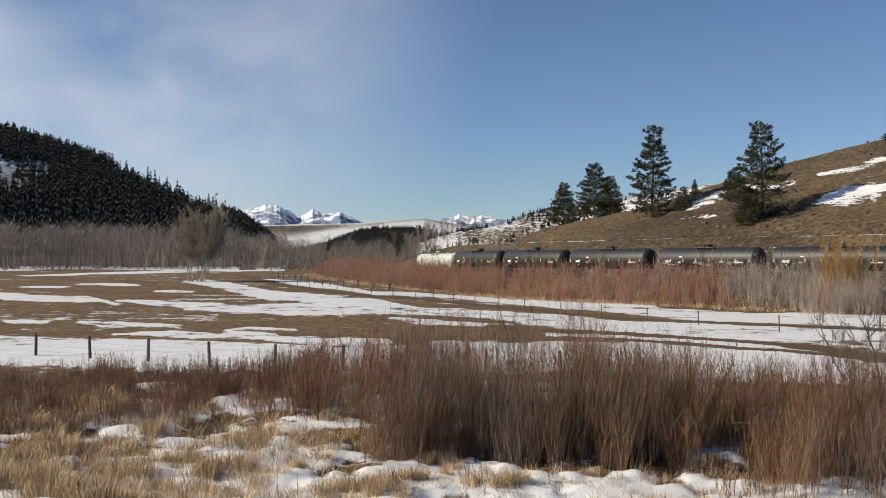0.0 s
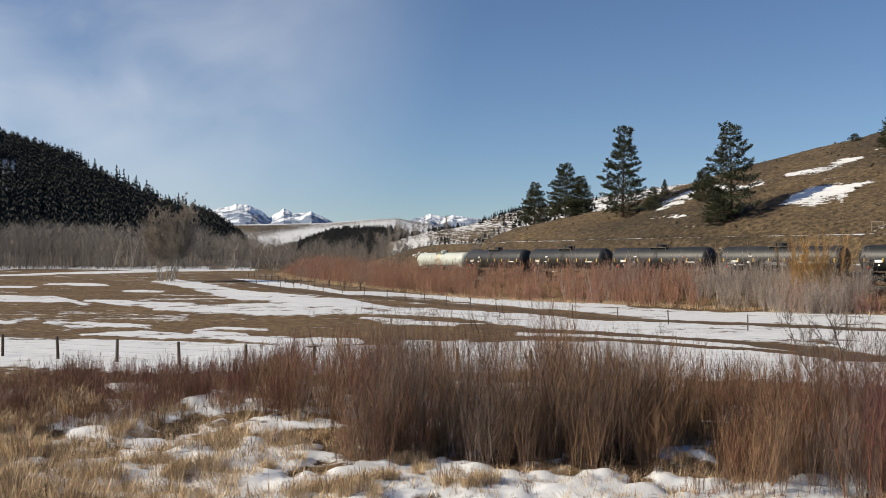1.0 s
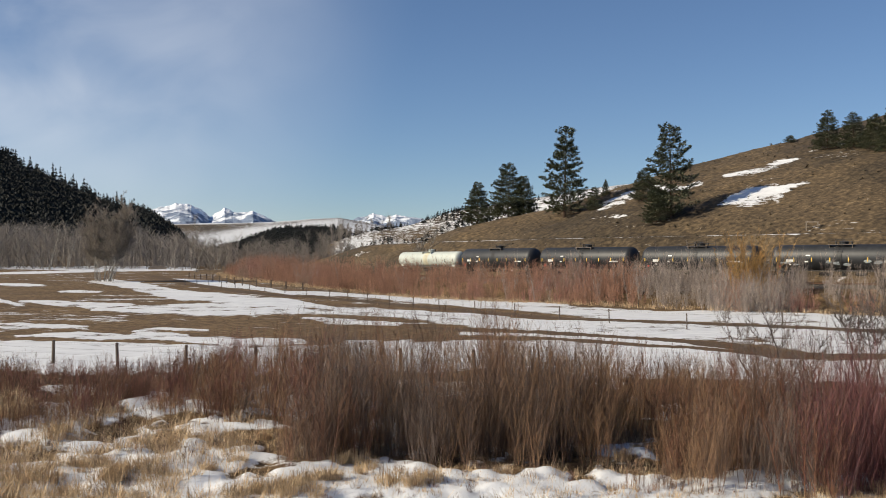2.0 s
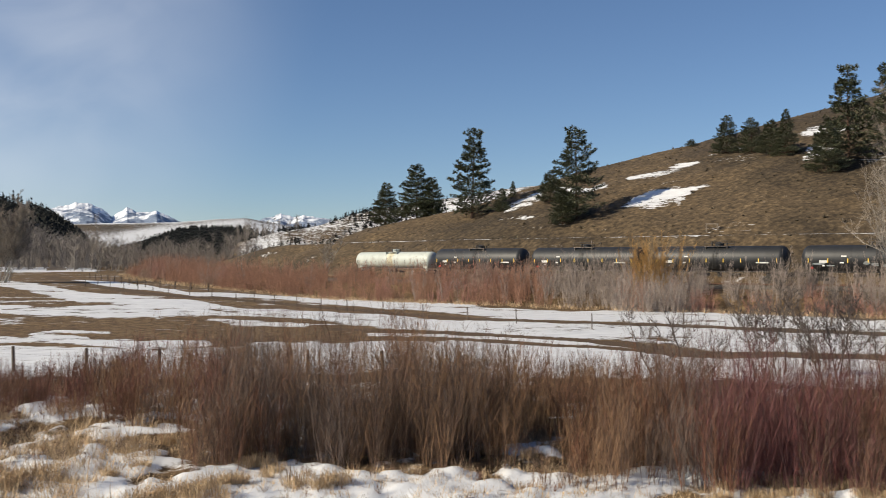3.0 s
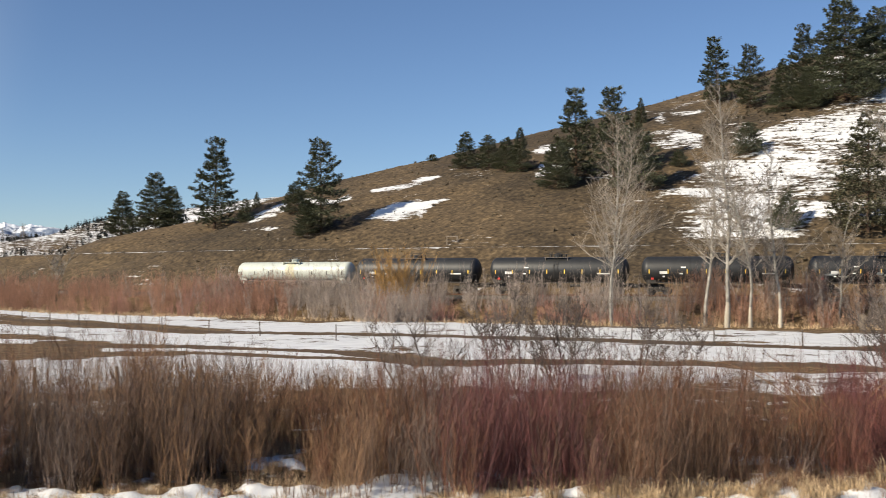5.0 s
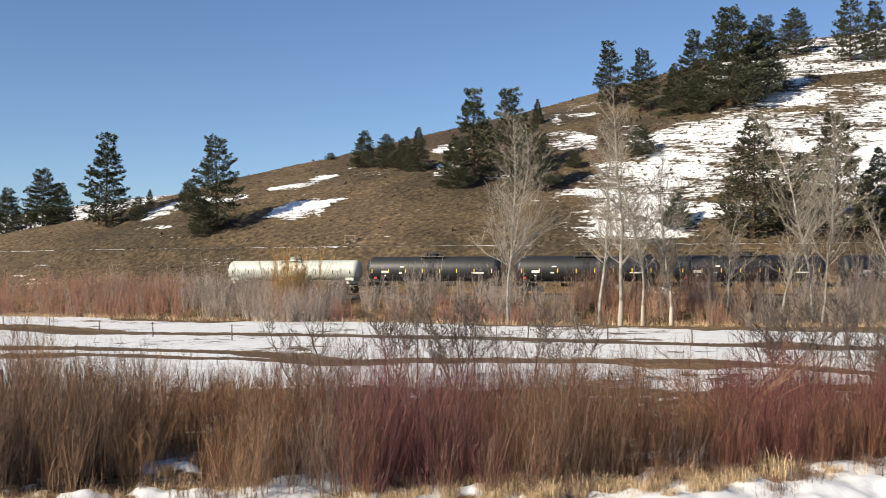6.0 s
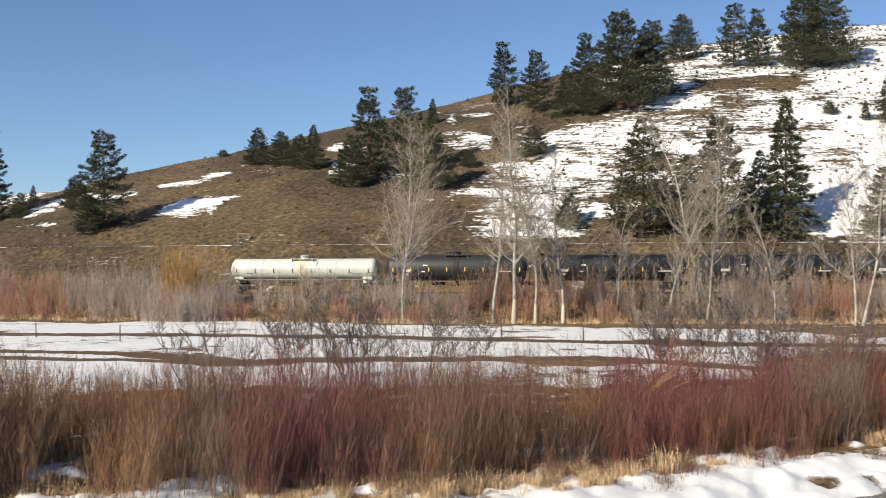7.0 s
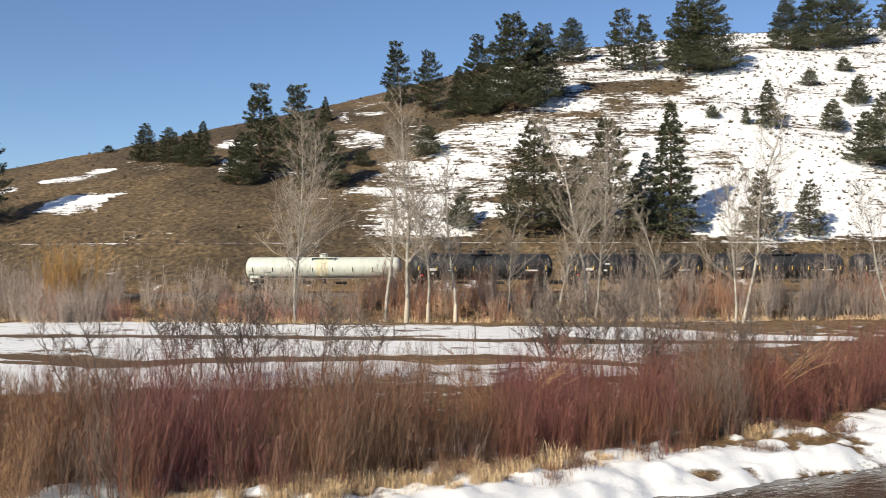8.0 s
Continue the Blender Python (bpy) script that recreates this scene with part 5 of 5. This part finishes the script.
def build_thicket():
    """The rest of the thicket, past counting."""
    mass = {c: Build() for c in ("brown", "tan", "red", "grey", "rust", "crimson")}
    for x, y, z, az, _h, _q in spots(330, (-5, 69), (33, 48)) + spots(150, (-4, 62), (31, 36)) + spots(110, (15, 38), (28.6, 32)) + spots(170, (52, 70), (38, 62)) + spots(120, (44, 58), (34, 46)) + spots(330, (-28, 2), (40, 52)):
        if river_edge(x, y) > -4.6 or lattice(x, y, 2.2, 82) < 0.27:
            continue
        tall = thicket_height(az)
        m = mass[willow_colour(x, y, az)]
        willow(m, m, Vector((x, y, z)), 20, tall * rand(0.45, 1.1), 1.1, 0.0075, 22 if tall > 2 else 12, 0.4, 3, 0.12)
    for x, y, z, az, _h, _q in spots(900, (42, 67), (30, 48)):
        wet = float(river_edge(x, y))
        if -8.5 < wet < -4.3:
            m = mass[willow_colour(x, y, az)]
            willow(m, m, Vector((x, y, z)), 24, rand(1.0, 2.8), 1.0, 0.0075, 20, 0.6, 3, 0.1)
        elif -4.4 < wet < -1.9 and lattice(x, y, 1.3, 97) > 0.56:
            m = mass[random.choice(("brown", "rust", "brown"))]
            willow(m, m, Vector((x, y, z)), 44, rand(0.3, 0.75), 1.0, 0.006, 8, 1.2, 2, 0.0)
    # small shoots in the snow before the thicket
    for x, y, z, az, _h, _q in spots(1300, (-27, 66), (25.5, 36)):
        if river_edge(x, y) > -2.4 or lattice(x, y, 1.4, 96) < 0.48:
            continue
        col = random.choice(("brown", "brown", "tan", "rust" if az > 10 else "brown"))
        willow(mass[col], mass[col], Vector((x, y, z)), 9, rand(0.3, 0.9) * (0.6 + 0.5 * float(fade(28, 32, math.hypot(x, y)))), 0.4, 0.007, 6, 0.8, 2)
    for c, b in mass.items():
        tagged(new("willow_thicket", b.mesh("willow_thicket", M_WILLOW[c])), c + " leafless willow stems filling the thicket", "thicket", kind="stuff")


def build_arching():
    """Two old willows whose long bare branches arch out over the thicket."""
    for az, d in ((44.6, 39), (57.6, 43)):
        x, y, _ = bearing(az, d)
        t = thing("arching_willow", "old willow with long arching tan branches", "willow bush", "arching willows")
        for k in range(9):
            a = radians(-az) + (0 if k % 3 else math.pi) + rand(-0.5, 0.5)
            pts = bent(Vector((rand(-0.4, 0.4), rand(-0.4, 0.4), -0.1)), Vector((math.cos(a) * 0.55, math.sin(a) * 0.55, 1)), rand(3.6, 5.0), -0.95, 7, 0.06)
            part("branch", Build().tube(pts, [0.032 * (1 - 0.12 * i) for i in range(8)], 5), M_WILLOW["tan"], t)
            tw = Build()
            for _ in range(14):
                i = random.randint(3, 6)
                q = pts[i].lerp(pts[i + 1], random.random())
                tw.blade(q, q + ((pts[i + 1] - pts[i]).normalized() + Vector((rand(-0.7, 0.7), rand(-0.7, 0.7), rand(-0.2, 0.9)))).normalized() * rand(0.3, 0.9), 0.008)
            tagged(part("twig_spray", tw, M_WILLOW["tan"], t), kind="stuff")
        t.matrix_basis = pose(x, y, ground_z(x, y))


build_front()
build_thicket()
build_arching()


def build_strip():
    """The willow brush between the meadow and the railway, one mass a colour."""
    mass = {c: Build() for c in ("red", "brown", "grey", "tan", "rust")}
    for n in range(840):
        s, side = rand(-85, 75) if n < 430 else rand(62, 205), rand(4.2, 13.5)
        x, y, _z = on_track(s, side)
        az = math.degrees(math.atan2(x, y))
        k = float(lattice(x, y, 9, 85))
        east = float(fade(11, 20, az))
        col = ("rust" if k > 0.3 else "red" if k > 0.15 else "brown") if east < 0.5 else ("grey" if k > 0.34 else "red" if k > 0.2 else "rust")
        tall = (4.3 + 0.9 * float(fade(3, -4, az))) * rand(0.75, 1.1) * (1 - 0.4 * float(fade(9, 13.5, side)))
        if az > 36 and (36.3 < az < 39.2 or 41.5 < az < 45.5 or 53.5 < az < 57 or k < 0.4):
            col = "rust" if random.random() < 0.75 else "tan"
        ground = Vector((x, y, ground_z(x, y)))
        willow(mass[col], mass[col], ground, 25, tall, 2.1, 0.0185, 17, 0.5, 2, 0.1)
        # thin pale saplings stand above it, more of them to the east
        if random.random() < 0.1 + 0.35 * east + 0.3 * float(fade(44, 48, az)):
            willow(mass["grey"], mass["grey"], ground, 5, rand(4.8, 6.4) + 2.6 * float(fade(35, 42, az)) * random.random(), 1.6, 0.021, 26, 0.5, 3, 0.25)
    for _ in range(22):
        x, y, _z = bearing(rand(19.3, 23.2), rand(112, 118.5))
        m = mass[random.choice(("grey", "grey", "rust"))]
        willow(m, m, Vector((x, y, ground_z(x, y))), 26, rand(3.6, 5.2), 2.0, 0.017, 24, 0.5, 2, 0.1)
    text = {"rust": "rust-red willow brush along the railway", "red": "red willow brush between meadow and railway", "brown": "brown willow brush between meadow and railway",
            "grey": "grey leafless brush before the railway", "tan": "tan leafless brush before the railway"}
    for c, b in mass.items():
        tagged(new("willow_brush", b.mesh("willow_brush", M_BRUSH_LIGHTENED[c])), text[c], "brush", kind="stuff")
    gx, gy, _z = bearing(21.2, 121)
    plant(willow_mesh("golden_willow", M_WILLOW["gold"], 110, 8.4, 4.2, 0.015, 80, 0.85, 3, 0.45), "golden_willow", "golden-twigged rounded willow beside the railway",
          "willow bush", "", gx, gy, ground_z(gx, gy), 1.0)


build_strip()


def build_grass():
    """Dry grass tufts in front, and the straw verge below the brush."""
    protos = [tuft_mesh("grass_tuft", M_STRAW, 330, 0.62, 0.62) for _ in range(5)]
    n = 0
    for x, y, z, az, _h, _q in spots(20, (36, 66), (28, 42)) + spots(620, (-27, 50), (24, 34)) + spots(160, (-27, -4), (33, 44)):
        wet = river_edge(x, y)
        if n >= 240 or wet > -2.2 or (az > 36 and wet < -6) or lattice(x, y, 2.0, 87) < (0.46 if az < -17 else 0.62):
            continue
        plant(random.choice(protos), "grass_tuft", "straw-coloured dry grass tuft in snow", "grass tuft", "dry grass tufts", x, y, z, rand(0.4, 1.1) * (1.5 if az < -17 else 0.95))
        n += 1
    for x, y, z, az, _h, _q in spots(220, (36, 66), (27, 43)):
        if -5.6 < river_edge(x, y) < -3.2 and n < 290 and lattice(x, y, 1.6, 89) > 0.62:
            plant(random.choice(protos), "grass_tuft", "tall straw-coloured grass tuft on the river bank", "grass tuft", "dry grass tufts", x, y, z, rand(0.7, 1.7))
            n += 1
    b = Build()
    for x, y, z, az, _h, _q in spots(3000, (-12, 66), (24, 37)) + spots(700, (-27, -10), (24, 33)) + spots(500, (-27, -14), (24, 36)) + spots(850, (-27, -1), (33.5, 42)) + spots(300, (-27, 0), (42, 49)) + spots(300, (30, 66), (26, 41)):
        if river_edge(x, y) > -2.6 or lattice(x, y, 1.3, 88) < 0.5:
            continue
        size = rand(0.25, 0.8) * (1.35 if az < -6 else 0.75)
        for _ in range(26):
            a = rand(0, 6.28)
            w = Vector((math.cos(a) * rand(0.2, 1.0), math.sin(a) * rand(0.2, 1.0), rand(0.5, 1))) * rand(0.4, 1.0) * size
            side = Vector((-math.sin(a), math.cos(a), 0)) * 0.011
            p = Vector((x + rand(-0.3, 0.3), y + rand(-0.3, 0.3), z - 0.05))
            b.face(p - side, p + side, p + w)
    tagged(new("dry_grass", b.mesh("dry_grass", M_STRAW)), "thin straw-coloured grass standing in the snow", "grass", kind="stuff")
    b = Build()
    verge = np.array([on_track(rand(-85, 205), rand(12.0, 16.5)) for _ in range(1300)])
    for x, y, z in zip(verge[:, 0].tolist(), verge[:, 1].tolist(), heights(verge[:, 0], verge[:, 1])[0].tolist()):
        for _ in range(12):
            a = rand(0, 6.28)
            w = Vector((math.cos(a) * 0.6, math.sin(a) * 0.6, 1)) * rand(0.2, 0.75)
            side = Vector((-math.sin(a), math.cos(a), 0)) * 0.03
            p = Vector((x + rand(-0.4, 0.4), y + rand(-0.4, 0.4), z - 0.05))
            b.face(p - side, p + side, p + w)
    tagged(new("straw_verge", b.mesh("straw_verge", M_STRAW)), "dry straw-coloured grass along the foot of the brush", "grass", kind="stuff")


build_grass()

# ---------------------------------------------------------------- fences and small things


def post_mesh(name, h, w):
    b = Build()
    b.lathe([(-0.4, w * 0.5), (h * 0.5, w * 0.5), (h - 0.02, w * 0.46), (h, w * 0.36)], 9, "z")
    return b.mesh(name, M_POST)


def fence(label, pts, h, w, every, wires):
    f = thing("fence", label, "fence")
    posts = []
    m = post_mesh("fence_post", h, w)
    for (ax, ay), (bx, by) in zip(pts, pts[1:]):
        n = max(1, round(math.hypot(bx - ax, by - ay) / every))
        for k in range(n):
            posts.append((ax + (bx - ax) * k / n, ay + (by - ay) * k / n))
    tops = []
    for x, y in posts:
        z = ground_z(x, y)
        part("post", m, None, f, at=pose(x, y, z, rand(-3, 3), rand(-3, 3), rand(0, 360)))
        tops.append(Vector((x, y, z)))
    for k in range(wires):
        wb = Build()
        hz = h * (0.25 + 0.68 * k / max(wires - 1, 1))
        line = []
        for a, b in zip(tops, tops[1:]):
            line += [a + Vector((0, 0, hz)), a.lerp(b, 0.5) + Vector((0, 0, hz - 0.03))]
        wb.tube(line, [0.004] * len(line), 3)
        part("wire", wb, M_WIRE, f)
    return f


def build_fences():
    fence("dark weathered post and wire fence before the snow", polar([(-31, 72), (-21.35, 63.5), (-9.16, 52.9), (14.8, 49)]), 1.3, 0.17, 3.75, 4)
    fence("thin post and wire fence along the meadow road", polar([(-9.2, 190), (-5, 158), (-1.5, 140), (4.5, 111.4), (13.8, 90), (17.9, 83.6), (22.8, 85), (34, 82.5), (52, 79), (66, 78)]), 1.3, 0.1, 6.0, 2)
    fence("old post fence along the field road", polar([(-9.0, 235), (-6.2, 186), (-2, 158)]), 1.3, 0.2, 6, 2)
    # timber frame on the hill road
    d = on_hill(24.25, 1.5)
    x, y, _ = bearing(24.25, d)
    g = thing("timber_frame", "small grey timber frame standing on the brown slope", "frame")
    for sx in (-0.75, 0.75):
        part("post", Build().box((sx, 0, 0.5), (0.16, 0.16, 1.3)), M_TIMBER, g)
    part("crossbar", Build().box((0, 0, 1.08), (1.8, 0.12, 0.16)), M_TIMBER, g)
    g.matrix_basis = pose(x, y, ground_z(x, y), 0, 0, -24)
    # pale concrete marker in the brush
    x, y, _ = bearing(45.7, 106)
    mk = thing("concrete_marker", "short pale concrete marker post in the brush", "marker post", data=Build().box((0, 0, 0.6), (0.55, 0.3, 1.6)).mesh("concrete_marker", M_TIMBER))
    mk.matrix_basis = pose(x, y, ground_z(x, y), 0, 0, -45)


build_fences()



def build_log_pile():
    x, y, _ = bearing(-10.6, 335)
    pile = thing("log_pile", "low pile of weathered grey-brown logs at the meadow's end", "log pile")
    for k, (v, h) in enumerate(((-0.84, 0), (-0.42, 0), (0, 0), (0.42, 0), (0.84, 0), (-0.63, 0.36), (-0.2, 0.36), (0.22, 0.36), (0.62, 0.36), (-0.1, 0.7))):
        half, r = rand(2.3, 2.9), rand(0.17, 0.22)
        log = Build().lathe([(-half, r * 0.9), (-half * 0.3, r), (half, r * 0.8)], 8, "x", (rand(-0.3, 0.3), v, h + 0.2))
        part("log", log, M_TIMBER, pile)
    pile.matrix_basis = pose(x, y, ground_z(x, y) - 0.03, 0, 0, 14)


build_log_pile()

# ---------------------------------------------------------------- what moves


def motions():
    times = [0.25 * k for k in range(33)]
    for car, offset, half in CARS:
        rows = []
        for t in times:
            s = TRAIN_S0 + TRAIN_V * t + offset
            a, b = Vector(on_track(s + half, 0, RAIL_Z)), Vector(on_track(s - half, 0, RAIL_Z))
            c, w = (a + b) / 2, a - b
            rows.append((t, pose(c.x, c.y, RAIL_Z, 0, 0, math.degrees(math.atan2(w.y, w.x)))))
        walk(car, rows)
    spin = math.degrees(TRAIN_V / 0.42) / FPS
    for car, offset, half in CARS:
        for bogie in car.children:
            for ws in bogie.children:
                home = ws.matrix_basis.translation.copy()
                walk(ws, [(k / FPS, pose(*home, 0, (spin * k) % 360, 0)) for k in range(241)])


motions()
